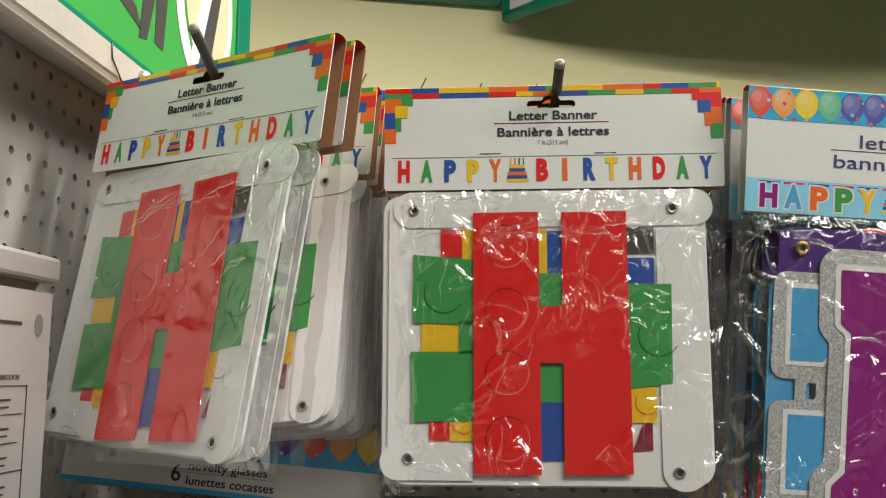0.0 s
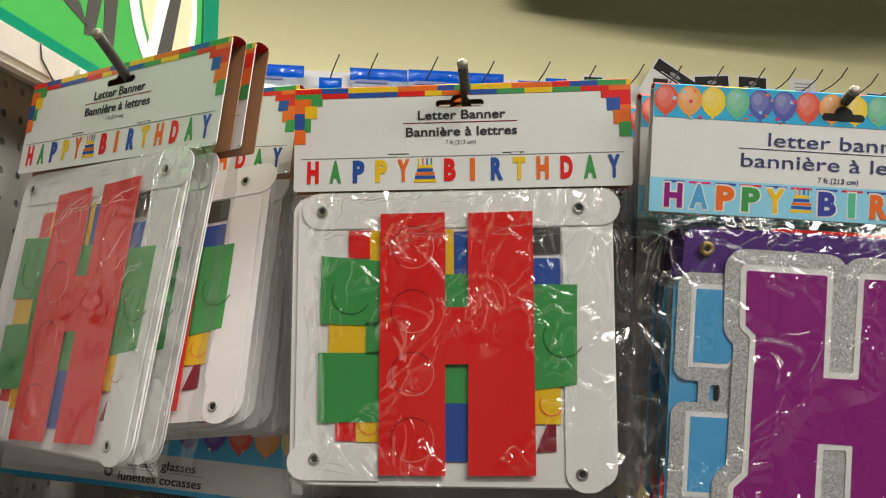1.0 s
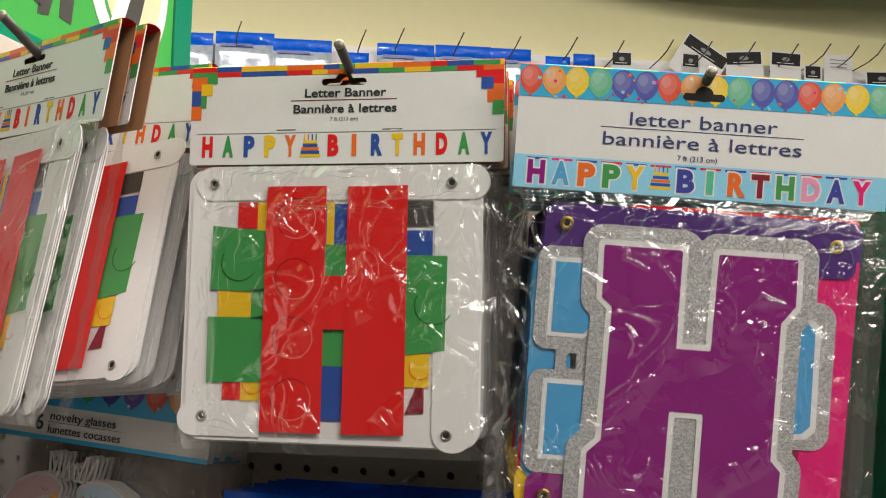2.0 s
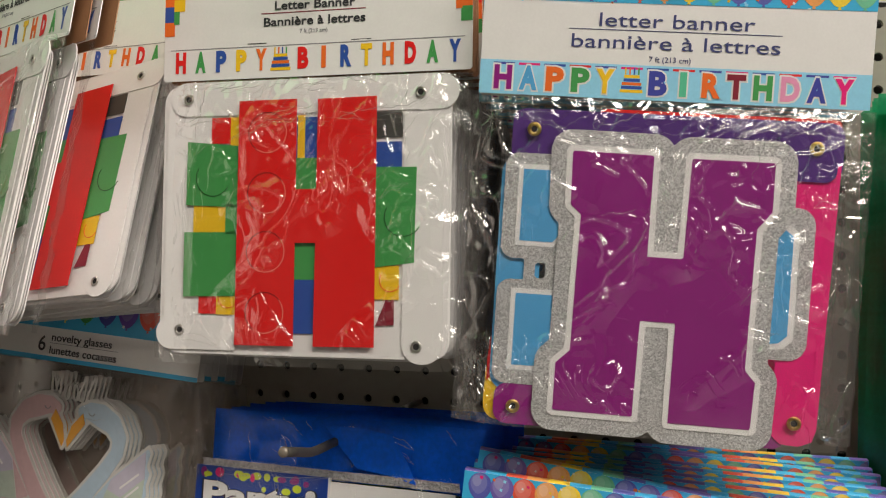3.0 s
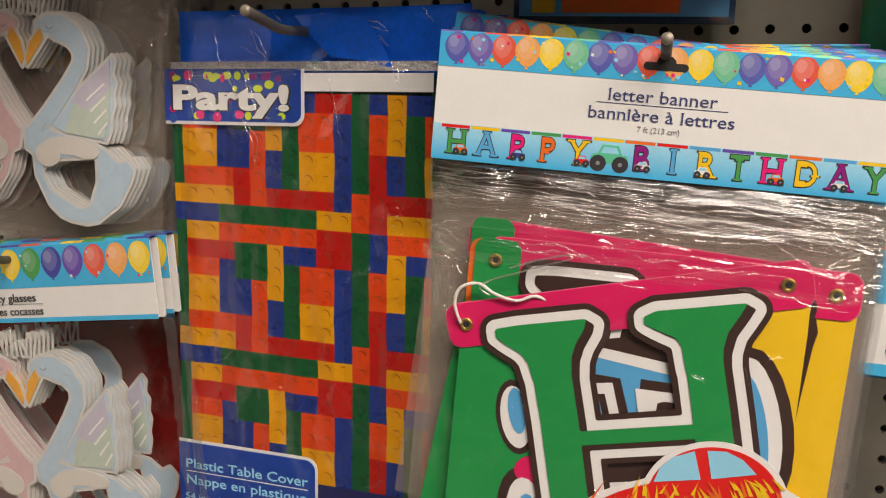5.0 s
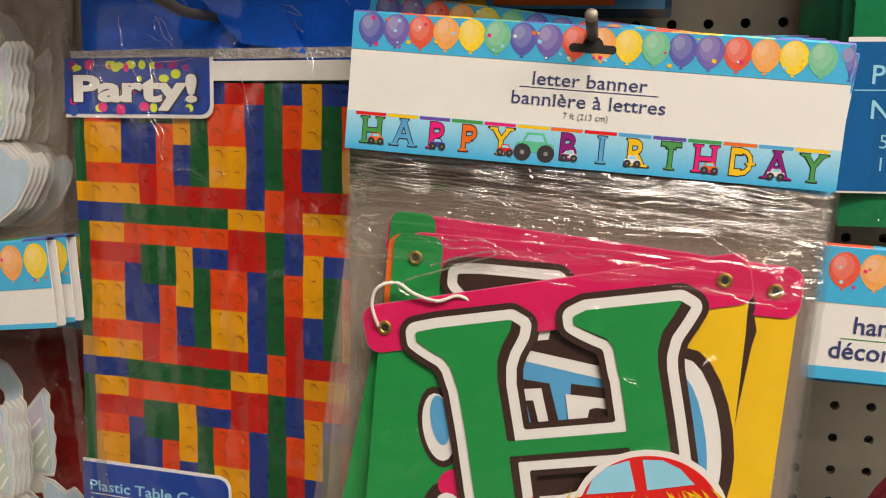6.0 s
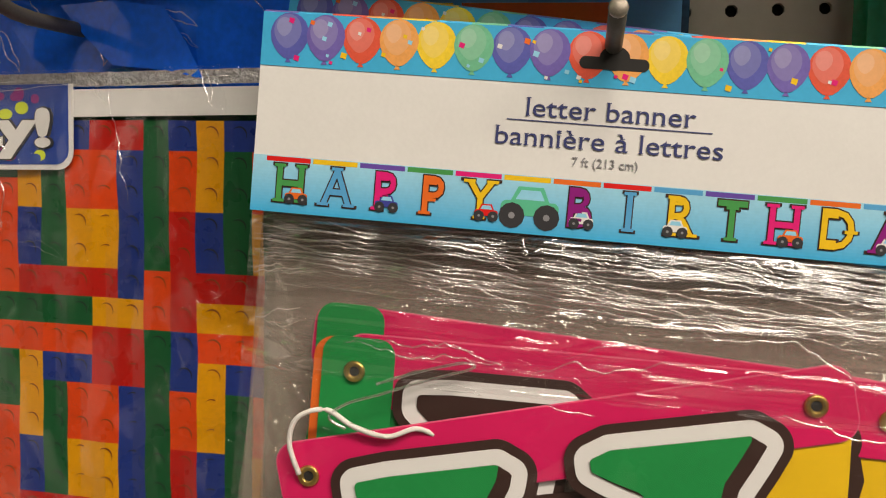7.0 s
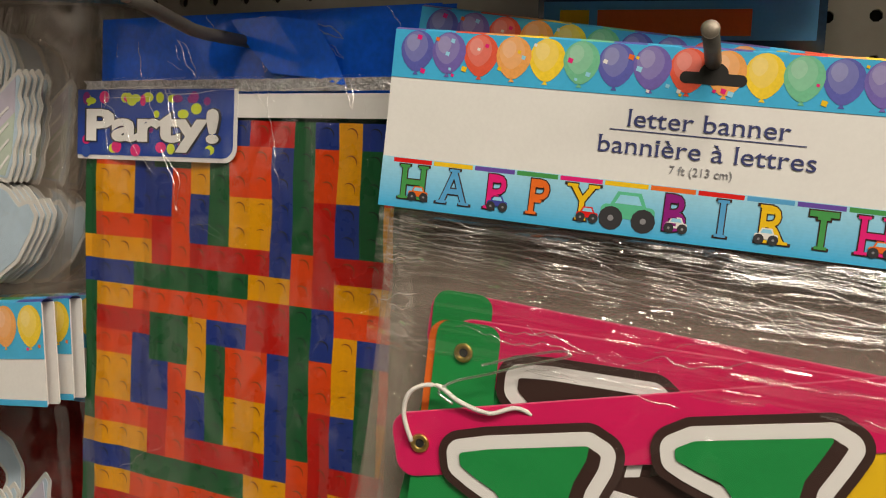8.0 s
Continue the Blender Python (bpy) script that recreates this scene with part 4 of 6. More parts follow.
def truck_print(a, x, z, s, c, y):
    """A small printed truck: body, cab and two wheels."""
    a.round_rect(x - 6 * s, x + 6 * s, z + 1.5 * s, z + 4.5 * s, 1.2 * s, c, y, 0.1)
    a.poly([(x - 4 * s, z + 4.5 * s), (x + 4 * s, z + 4.5 * s), (x + 2.6 * s, z + 7.5 * s), (x - 2.6 * s, z + 7.5 * s)], c, y, 0.1)
    a.poly([(x - 3 * s, z + 4.8 * s), (x + 3 * s, z + 4.8 * s), (x + 2 * s, z + 6.8 * s), (x - 2 * s, z + 6.8 * s)], BAND_PALE, y - 0.03, 0.1)
    for e in (-3.6, 3.6):
        a.oval(x + e * s, z + 1.4 * s, 2.7 * s, 2.7 * s, INK, y - 0.05, 0.1, 12)
        a.oval(x + e * s, z + 1.4 * s, 0.7 * s, 0.7 * s, GREY_INK, y - 0.08, 0.1, 8)


def truck_header_print():
    a = Art()
    a.rect(-100, 100, 41.8, 57, BAND, -4.2, 0.1)
    for k in range(18):
        m = material("header_fade_%s" % "abcdefghijklmnopqr"[k], (0.05 + 0.018 * k, 0.42 + 0.015 * k, 0.74 + 0.006 * k), 0.35)
        a.rect(-100, 100, k * 0.9, k * 0.9 + 0.9, m, -4.2, 0.1)
    a.rect(-28, 28, 31.4, 31.7, NAVY_INK, -4.2, 0.1)
    flags = [RED, YELLOW, VIOLET, GREEN, PINK, YELLOW, ORANGE, RED, SKY, VIOLET, GREEN, ORANGE, SKY, YELLOW]
    for k in range(14):
        a.rect(-96 + k * 13.75, -83 + k * 13.75, 14.6, 16.0, flags[k], -4.22, 0.1)
    truck_print(a, -19.5, 3, 1.35, MINT, -4.3)
    for k, c, dx in ((0, ORANGE, 2), (2, NAVY, 1), (4, RED, 2), (6, PAPER, 1), (8, PAPER, -1), (10, ORANGE, 2), (12, PAPER, 0)):
        truck_print(a, -88.5 + 13.75 * k + dx, 3.3, 0.55, c, -4.6)
    return a.mesh("header_print")


B_PRINT = truck_header_print()
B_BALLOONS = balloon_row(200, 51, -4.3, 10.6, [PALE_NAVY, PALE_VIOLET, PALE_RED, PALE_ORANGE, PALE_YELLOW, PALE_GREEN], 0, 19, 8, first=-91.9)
B_COLOURS = [GREEN, SKY, PINK, ORANGE, YELLOW, None, PURPLE, SKY, YELLOW, GREEN, PINK, YELLOW, PURPLE, GREEN]


def slab_h(X, Z):
    """The cartoon letter H with flared serifs, in the front card's own axes."""
    d = f_way(X, Z, [(45.3, -38, 8.6), (46, -60, 8.5), (46.3, -150, 8.4)], 8)
    d = np.minimum(d, f_way(X, Z, [(111.7, -38, 7.8), (112.3, -60, 8), (113.3, -150, 8.4)], 8))
    d = np.minimum(d, f_box(X, Z, 44, 113, -72.6, -66, 0.4))
    d = np.minimum(d, f_poly(X, Z, [(22.8, -16), (32, -15.2), (62.6, -15), (61.5, -18.5), (57, -25), (54.4, -31), (53.2, -40), (37, -40), (35.6, -32), (33, -27.5), (27, -23), (22.8, -19.2)]) - 0.6)
    return np.minimum(d, f_poly(X, Z, [(88.8, -16.2), (94, -14.3), (131, -14.4), (127.6, -19), (122.3, -25.5), (119.5, -33), (118.6, -42), (104.2, -42), (103.4, -30), (101, -25.8), (94, -22), (88.8, -18.8)]) - 0.6)


def shaded_h(X, Z):
    return np.minimum.reduce([slab_h(X - 3.4 * k / 4, Z + 2.6 * k / 4) for k in range(5)])


B_CUT = [
    ("brown_outline", cut(lambda X, Z: shaded_h(X, Z) - 7.0, 4, 160, -165, 2, 1.0, -6.0, 0.5, "brown_outline"), BROWN, "dark brown letter outline"),
    ("white_outline", cut(lambda X, Z: shaded_h(X, Z) - 4.3, 8, 156, -160, -2, 1.0, -6.3, 0.3, "white_outline"), WHITE, ""),
    ("letter_shade", cut(shaded_h, 10, 152, -156, -8, 1.0, -6.6, 0.3, "letter_shade"), BROWN, ""),
    ("letter_h", cut(slab_h, 10, 150, -156, -8, 1.0, -6.9, 0.3, "letter_h"), LETTER_GREEN, "green letter H face"),
]


PINK_HIGHLIGHT = material("pink_edge_highlight", (0.74, 0.14, 0.25), 0.4)


def truck_card(y):
    """The front letter's card: pink top strip over green, yellow and blue sides."""
    a = Art()
    a.round_rect(0, 159, -20.5, 0, 6, MAGENTA, y, 0.5)
    # slightly larger paler strip, painting the highlight along the card edge
    a.round_rect(-0.35, 159.35, -20.8, 0.35, 6.2, PINK_HIGHLIGHT, y + 0.25, 0.3)
    out = [(a.mesh("top_strip"), "pink strip with brass eyelets")]
    slanted = a.mesh("front_strip")
    slanted.transform(pose(0, 0, -2.6 * MM, 0, -1.8, 0))
    out.append((slanted, "pink strip with brass eyelets"))
    a = Art()
    a.poly([(3, -15), (44, -15), (44, -175), (-10, -175)], LETTER_GREEN, y + 0.8, 0.5)
    a.poly([(120, -15), (158.5, -15), (156, -175), (110, -175)], YELLOW, y + 0.8, 0.5)
    out.append((a.mesh("rear_side_card"), "green and yellow letter card"))
    a = Art()
    a.poly([(6, -15), (44, -15), (44, -175), (-31, -175)], LETTER_GREEN, y + 0.8, 0.5)
    a.poly([(120, -15), (158, -13), (155, -30), (141, -95), (124, -175), (110, -175)], YELLOW, y + 0.8, 0.5)
    out.append((a.mesh("side_card"), "green and yellow letter card"))
    a = Art()
    a.poly([(30, -25), (130, -25), (134, -120), (28, -120)], BROWN, y + 1.6, 0.4)
    a.poly([(56, -24.5), (106, -41.5), (106, -47), (56, -29.5)], WHITE, y + 1.2, 0.3)
    a.poly([(56, -29.5), (106, -47), (106, -75), (56, -75)], SKY, y + 1.3, 0.3)
    a.poly([(60, -39.5), (75, -43.5), (77, -62), (60, -62)], BROWN, y + 1.0, 0.3)
    a.poly([(60, -44.5), (71.4, -45.2), (72.8, -62), (68.6, -62), (67.4, -50), (60, -49.5)], WHITE, y + 0.8, 0.3)
    a.poly([(60, -51.5), (64.5, -52), (65.5, -62), (60, -62)], SKY, y + 0.8, 0.3)
    a.poly([(84, -44.5), (106, -49.5), (106, -62), (80.5, -62)], BROWN, y + 1.0, 0.3)
    a.poly([(81, -48.5), (106, -54), (106, -58.5), (93, -55.5), (90, -56), (88, -62), (81, -62)], WHITE, y + 0.8, 0.3)
    a.rect(58, 104, -100, -92, WHITE, y + 1.0, 0.3)
    a.rect(66, 96, -112, -95, BROWN, y + 0.8, 0.3)
    out.append((a.mesh("inner_letter"), "light blue letter behind"))
    a = Art()
    a.oval(26, -58, 9, 18, BROWN, y + 0.6, 0.4), a.oval(26, -58, 7, 15, WHITE, y + 0.4, 0.3), a.oval(27, -55, 4, 11, SKY, y + 0.2, 0.3)
    a.oval(24, -108, 13, 26, BROWN, y + 0.5, 0.4), a.oval(25, -110, 10, 23, WHITE, y + 0.3, 0.3), a.oval(26, -114, 6.5, 19, SKY, y + 0.1, 0.3)
    a.oval(30, -84, 8, 7, MAGENTA, y + 0.4, 0.3)
    a.oval(132, -70, 14, 36, BROWN, y + 0.6, 0.4), a.oval(130, -70, 11, 32, WHITE, y + 0.4, 0.3), a.oval(128, -72, 7, 27, SKY, y + 0.2, 0.3)
    out.append((a.mesh("scroll_letter"), "curled letter edges in white and brown"))
    return out


B_CARD = truck_card(-5.0)


def truck_picture():
    """The red monster truck with painted flames and big tyres."""
    def body(X, Z):
        d = f_oval(X, Z, 97, -112, 48, 21)
        return np.minimum(np.minimum(d, f_oval(X, Z, 109, -103, 29, 26.5)), f_box(X, Z, 52, 144, -132, -112, 8))
    out = [(cut(lambda X, Z: body(X, Z) - 2.5, 44, 152, -140, -70, 1.0, -7.4, 0.4, "truck_edge"), WHITE, ""),
           (cut(body, 46, 150, -138, -72, 1.0, -7.7, 0.3, "truck_body"), RED, "red truck body")]
    a = Art()
    a.poly([(84.5, -91), (88, -84.5), (94, -80), (103.6, -77.8), (104.8, -91)], BAND_PALE, -7.9, 0.15)
    a.poly([(109, -78), (117, -78.8), (123.5, -83), (128.5, -90), (109.4, -91)], BAND_PALE, -7.9, 0.15)
    rnd = random.Random(4)
    for k in range(90):
        x = rnd.uniform(54, 140)
        z, q = rnd.uniform(-116, -96), rnd.uniform(5, 12)
        ang = radians(90 + (x - 97) * 0.9 + rnd.uniform(-22, 22))
        tip = z + q
        if x > 82 and tip > -92 and abs(x - 107) > 2.5:
            tip = -92
        a.poly([(x - 0.9, z), (x + 0.9, z), (x + q * 0.5 * math.cos(ang) + 0.5, z + (tip - z) * 0.6), (x + q * math.cos(ang), tip)], (YELLOW, ORANGE)[k % 3 == 0], -7.95 - 0.003 * k, 0.1)
    for cx in (72, 119):
        pts = []
        for k in range(56):
            r = 17.5 if k % 4 < 2 else 15.8
            pts.append((cx + r * math.cos(k * math.pi / 28), -119 + r * math.sin(k * math.pi / 28)))
        a.poly(pts, INK, -8.5, 0.3)
        a.oval(cx, -119, 10, 10, GREY_INK, -8.7, 0.2), a.oval(cx, -119, 7.5, 7.5, INK, -8.8, 0.2), a.oval(cx, -119, 3.5, 3.5, GREY_INK, -8.9, 0.2)
    out.append((a.mesh("truck_detail"), None, "flames, windows and black tyres"))
    return out


B_TRUCK = truck_picture()
B_FILM = film_sheet(-101, 102, -185, -0.6, 8.6, 1.0, 11.0)
B_FILM.materials.append(FILM)
B_FILM_TOP = film_sheet(-101, 101, -46, -0.8, 6.0, 2.2, 13.0)
B_FILM_TOP.materials.append(FILM_TOP)
B_FOLDS = [film_folds((-101, 101, -46, -0.8, 6.0, 2.2, 13.0), (-98, 98, -21, -2), 48, 51, -3, 4.5, (60, 190), 1.6, 0.2, 0.1),
           film_folds((-101, 102, -185, -0.6, 8.6, 1.0, 11.0), (-98, 98, -50, -16), 16, 52, -5, 16, (12, 60), 5.0, 0.19, 0.5),
           film_folds((-101, 102, -185, -0.6, 8.6, 1.0, 11.0), (-98, 98, -180, -60), 3, 53, 10, 70, (8, 26), 5.0, 0.13, 0.4)]
B_EDGE = crumple(96, 103, -185, 0, 0.5, 25)
B_EDGE.materials.append(EDGE_FILM)


def string_loop(pts, r=0.8):
    """A smooth cord through points in millimetres."""
    out = []
    for i in range(len(pts) - 1):
        p0, p1, p2, p3 = (Vector(pts[max(0, min(len(pts) - 1, k))]) for k in (i - 1, i, i + 1, i + 2))
        for s in range(6):
            t = s / 6
            out.append(0.5 * ((2 * p1) + (p2 - p0) * t + (2 * p0 - 5 * p1 + 4 * p2 - p3) * t * t + (3 * p1 - p0 - 3 * p2 + p3) * t ** 3) * MM)
    return tube(out + [Vector(pts[-1]) * MM], r * MM, 6, "string")


B_HAZE = film_sheet(-100, 101, -184, 2, 1.5, 2.0, 17.0)
B_HAZE.materials.append(THIN_HAZE)


def truck_banner(m, label, full=True):
    pk = thing("letter_banner_pack", m, label, "party banner", "truck letter banners")
    hd = part("header_card", B_HEADER, None, pk, "white hang card with balloons on a blue band")
    part("header_print", B_PRINT, None, hd)
    part("balloon_print", B_BALLOONS, None, hd)
    hang_slot(hd, 48.5, -4.4)
    word("letter banner", 0, 35.4, 5.2, NAVY_INK, hd, -4.25, -0.004, width=46, serif=0.35)
    word("bannière à lettres", 0.2, 27.2, 5.2, NAVY_INK, hd, -4.25, -0.004, width=62, serif=0.35)
    word("7 ft (213 cm)", 0, 21.2, 2.4, GREY_INK, hd, -4.25)
    for k, c in enumerate("HAPPY BIRTHDAY"):
        if c != " ":
            word(c, -88.5 + 13.75 * k, 8.6, 10.8, BROWN, hd, -4.3, 0.05, "letter_edge", wide=0.85, serif=1.5)
            word(c, -88.5 + 13.75 * k, 8.6, 10.8, B_COLOURS[k], hd, -4.5, 0.012, "letter", wide=0.85, serif=1.0)
    part("bag_edge", B_EDGE, None, pk, "crumpled clear bag margin")
    part("bag_back", B_HAZE, None, pk, "milky clear rear of the bag", pose(0, 0.0075, 0)).visible_shadow = False
    if not full:
        return pk
    for base, turn, deep, front in (((-69.5, -33.4), 0.6, 3.0, False), ((-79, -25.4), -2.4, 6.0, False), ((-88, -65.5), 12.9, 0.0, True)):
        sub = part("letter_card" if front else "rear_letter_card", B_CARD[front][0], None, pk, "pink card strip", pose(base[0] * MM, deep * MM, base[1] * MM, 0, -turn, 0) @ Matrix.Diagonal((1.022, 1, 1.015, 1)))
        for me, lab in B_CARD[3:] if front else B_CARD[2:3]:
            part(me.name.split(".")[0], me, None, sub, lab)
        for nm, me, mat, lab in B_CUT if front else B_CUT[:3]:
            part(nm, me, mat, sub, lab)
        if front:
            for me, mat, lab in B_TRUCK:
                part(me.name.split(".")[0], me, mat, sub, lab)
        for x, z in ((9, -12.3), (149, -7.9)) if front else ((149, -10),):
            grommet(x, z, -5.3, sub, True)
    tab = Art()
    tab.round_rect(-75.6, -54.2, -72, -34.2, 5, LETTER_GREEN, -2.4, 0.5, "0011")
    tab.round_rect(-78.3, -56, -95, -34.6, 6, ORANGE, -1.6, 0.5, "0011")
    tab.round_rect(-78.6, -58.6, -62, -25.2, 5, LETTER_GREEN, 0.4, 0.5, "0011")
    part("green_tab", tab.mesh("green_tab"), None, pk, "green letter corner with eyelet")
    grommet(-65.7, -44.1, -2.9, pk, True)
    side = Art()
    side.poly([(66, -46), (71, -47.5), (76, -53), (77.6, -59), (76.4, -66), (74.5, -90), (72, -140), (64, -140)], BROWN, -2.8, 0.4)
    part("rear_outline", side.mesh("rear_outline"), None, pk, "brown outline of the letter behind")
    part("string", string_loop([(-78.7, -7, -75), (-82, -8, -66), (-80, -8.5, -58), (-72, -8, -55), (-64, -7.5, -59), (-54, -7, -61), (-46, -6, -58), (-40, -4, -60)]), STRING, pk, "white hanging cord")
    part("clear_thread", string_loop([(-66, -7.5, -60), (-71, -8, -57), (-66, -8.3, -52.5), (-56, -8.3, -48.5), (-44, -8.3, -43.5), (-32, -8.3, -39), (-31, -8.3, -37.5), (-35, -8.3, -37.6), (-47, -8.3, -41.5), (-58, -8.3, -46)], 0.5), FOLD, pk, "clear glossy thread loop")
    part("film", B_FILM, None, pk, "clear plastic bag").visible_shadow = False
    part("film_top", B_FILM_TOP, None, pk, "tightly creased clear plastic below the card").visible_shadow = False
    for me in B_FOLDS:
        fold_part(me, pk)
    return pk


# ---- plastic table cover ----
BRICKS = ["YYBBOYGOOBGOYG", "YYBBOBGYYBGRBG", "OOOROBGYYBGRBG", "YYYRORRRRBORRR", "BBGGGGGGYYORYY", "YYOOOOOORRGBOO", "RRRGGYBBRRGBYB", "OOBGGYGOOBGOYG"]
BRICK_MAT = {"Y": material("bag_yellow", (0.66, 0.29, 0.004), 0.28, coat=0.15, spread=0.14), "O": material("bag_orange", (0.64, 0.055, 0.008), 0.28, coat=0.15, spread=0.14),
             "R": material("bag_red", (0.44, 0.011, 0.007), 0.28, coat=0.15, spread=0.14), "B": material("bag_blue", (0.014, 0.034, 0.2), 0.28, coat=0.15, spread=0.14),
             "G": material("bag_green", (0.007, 0.085, 0.026), 0.28, coat=0.15, spread=0.14)}
STUD = material("stud_line", (0.2, 0.05, 0.008), 0.4)
STUD_DARK = material("stud_line_dark", (0.012, 0.014, 0.014), 0.4)


SIDE_BRICKS = ("GGGGGYBG", "BOOYYRYO")


def table_sheet(x0, z1, rows, cw=10.0, rh=10.06, skew=-0.015):
    """The folded plastic cover: a softly buckled sheet printed with toy bricks and their studs; the print runs on over both sides."""
    keys = list(BRICK_MAT)
    v, f, idx = [], [], []

    def at(x, z, d=0.0):
        w = 2.0 * noise.noise(Vector((x * 0.035, z * 0.012, 1))) + 1.0 * noise.noise(Vector((x * 0.11, z * 0.02, 5)))
        jx = 0.9 * noise.noise(Vector((x * 0.04, z * 0.05, 9)))
        return ((x + jx) * MM, (w - d) * MM, (z + skew * (x - x0)) * MM)
    for r in range(rows):
        for c in range(-1, 15):
            kind = BRICKS[(r + 6) % 8][c] if 0 <= c < 14 else SIDE_BRICKS[c > 0][r % 8]
            k, wide = keys.index(kind), 0.66 if c == -1 else 0.4 if c == 14 else 1.0
            left = x0 + (c + (1 - wide if c == -1 else 0)) * cw
            for sx in range(2):
                for sz in range(2):
                    b = len(v)
                    xa, xb = left + sx / 2 * wide * cw, left + (sx + 1) / 2 * wide * cw
                    za, zb = z1 - (r + sz / 2) * rh, z1 - (r + sz / 2 + 0.5) * rh
                    v += [at(xa, zb), at(xb, zb), at(xb, za), at(xa, za)]
                    f.append((b, b + 1, b + 2, b + 3))
                    idx.append(k)
            if wide < 1:
                continue
            cx, cz = left + 0.5 * cw, z1 - (r + 0.5) * rh
            for s in range(8):
                a0, a1, b = radians(-15 + s * 18), radians(-15 + (s + 1) * 18), len(v)
                w0, w1 = 0.06 + 0.5 * math.sin(math.pi * s / 8), 0.06 + 0.5 * math.sin(math.pi * (s + 1) / 8)
                v += [at(cx + q * math.cos(t), cz + q * math.sin(t), 0.12) for t, q in ((a0, 2.85), (a0, 2.85 + w0), (a1, 2.85 + w1), (a1, 2.85))]
                f.append((b, b + 1, b + 2, b + 3))
                idx.append(5 if kind in "YOR" else 6)
    return mesh_from("brick_sheet", v, f, [BRICK_MAT[k] for k in keys] + [STUD, STUD_DARK], idx)


T_SHEET = table_sheet(-64.6, -13.0, 21)


def pouch(x0, x1, z0, z1, depth, seed, name, nx=14, nz=24, wave=1.2):
    """A soft flat bag with rounded sides and slightly buckled faces."""
    v, f = [], []
    for s in (-1, 1):
        b = len(v)
        for j in range(nz + 1):
            for i in range(nx + 1):
                u, w = i / nx, j / nz
                e = (max(0.0, 1 - abs(2 * u - 1) ** 6)) ** 0.5 * (max(0.0, 1 - abs(2 * w - 1) ** 10)) ** 0.5
                x, z = x0 + (x1 - x0) * u, z0 + (z1 - z0) * w
                n = noise.noise(Vector((x * 0.04 + seed, z * 0.03, s))) + 0.5 * noise.noise(Vector((x * 0.12, z * 0.1, seed)))
                v.append((x * MM, s * e * (depth / 2 + wave * n) * MM, z * MM))
        for j in range(nz):
            for i in range(nx):
                q = (b + j * (nx + 1) + i, b + j * (nx + 1) + i + 1, b + (j + 1) * (nx + 1) + i + 1, b + (j + 1) * (nx + 1) + i)
                f.append(q if s < 0 else q[::-1])
    return mesh_from(name, v, f, smooth=True)


T_BODY = pouch(-72, 79, -262, 0, 7, 3, "sheet_body", wave=0.5)
T_TOP = pouch(-71, 92, -6, 29, 7, 5, "blue_flap", 26, 12, 3.2)
T_SEAM = crumple(-72, 82, -3.0, 1.8, -8.2, 31, "seam", 60, 3)
T_FLAP_FOLDS = film_folds((-70, 90, 1, 28, 6.4, 0.8, 23.0), (-66, 86, 3, 27), 16, 64, -50, 45, (8, 30), 4.0, 0.2, 0.4)
T_CORNER = mesh_from("folded_corner", [(x * MM, y * MM, z * MM) for x, y, z in ((3, -6.5, 25), (24, -7.5, 25.5), (43, -6.8, 23), (52, -7.4, 10), (58.5, -8.6, -1.5), (44, -8.0, 2), (24, -7.6, 4), (13, -7.0, 14))], [(0, 7, 1), (1, 7, 6, 5), (1, 5, 3, 2), (3, 5, 4)])
CONFETTI = material("confetti_yellow", (0.6, 0.72, 0.03), 0.35)


def table_labels():
    a = Art()
    a.round_rect(-75, 9.6, -31.2, -2, 6, PAPER, -5.2, 0.3, "0100")
    a.round_rect(-75, 7.8, -29.4, -2, 5, LABEL_BLUE, -5.4, 0.3, "0100")
    rnd = random.Random(12)
    for k in range(46):
        a.oval(rnd.uniform(-72, 4), rnd.choice((rnd.uniform(-7, -4.5), rnd.uniform(-28, -25), rnd.uniform(-27, -5))), rnd.uniform(1.4, 3.0), rnd.uniform(1.4, 2.8), (CONFETTI, CONFETTI, PINK, BLUE, PURPLE)[k % 5], -5.5 - 0.003 * k, 0.1, 10)
    top = a.mesh("party_label")
    a = Art()
    a.round_rect(-72.5, 16, -272, -209.5, 7, PAPER, -5.2, 0.3, "0010")
    a.round_rect(-72.5, 14.4, -272, -211.2, 6, LABEL_BLUE, -5.4, 0.3, "0010")
    a.rect(-68, 10, -228.6, -228.1, PAPER, -5.5, 0.1)
    low = a.mesh("lower_label")
    a = Art()
    a.rect(12, 80, -262, -224, NAVY_BAG, -4.6, 0.2)
    a.rect(7, 80, -13.2, -4, PAPER, -4.4, 0.2)
    return top, low, a.pieces("print_band")


T_LABELS = table_labels()
T_FILM = film_sheet(-76, 82, -262, 3, 11, 1.6, 21.0)
T_FILM.materials.append(FILM)
T_FOLDS = [film_folds((-76, 82, -262, 3, 11, 1.6, 21.0), (-70, 72, -40, 0), 10, 61, -62, 22, (12, 60), 3.5, 0.21, 0.5),
           film_folds((-76, 82, -262, 3, 11, 1.6, 21.0), (-74, 78, -8, 2), 10, 62, 1, 4, (20, 70), 1.0, 0.17, 0.1),
           film_folds((-76, 82, -262, 3, 11, 1.6, 21.0), (-70, 72, -250, -50), 4, 63, -20, 60, (10, 45), 3.5, 0.14, 0.2)]


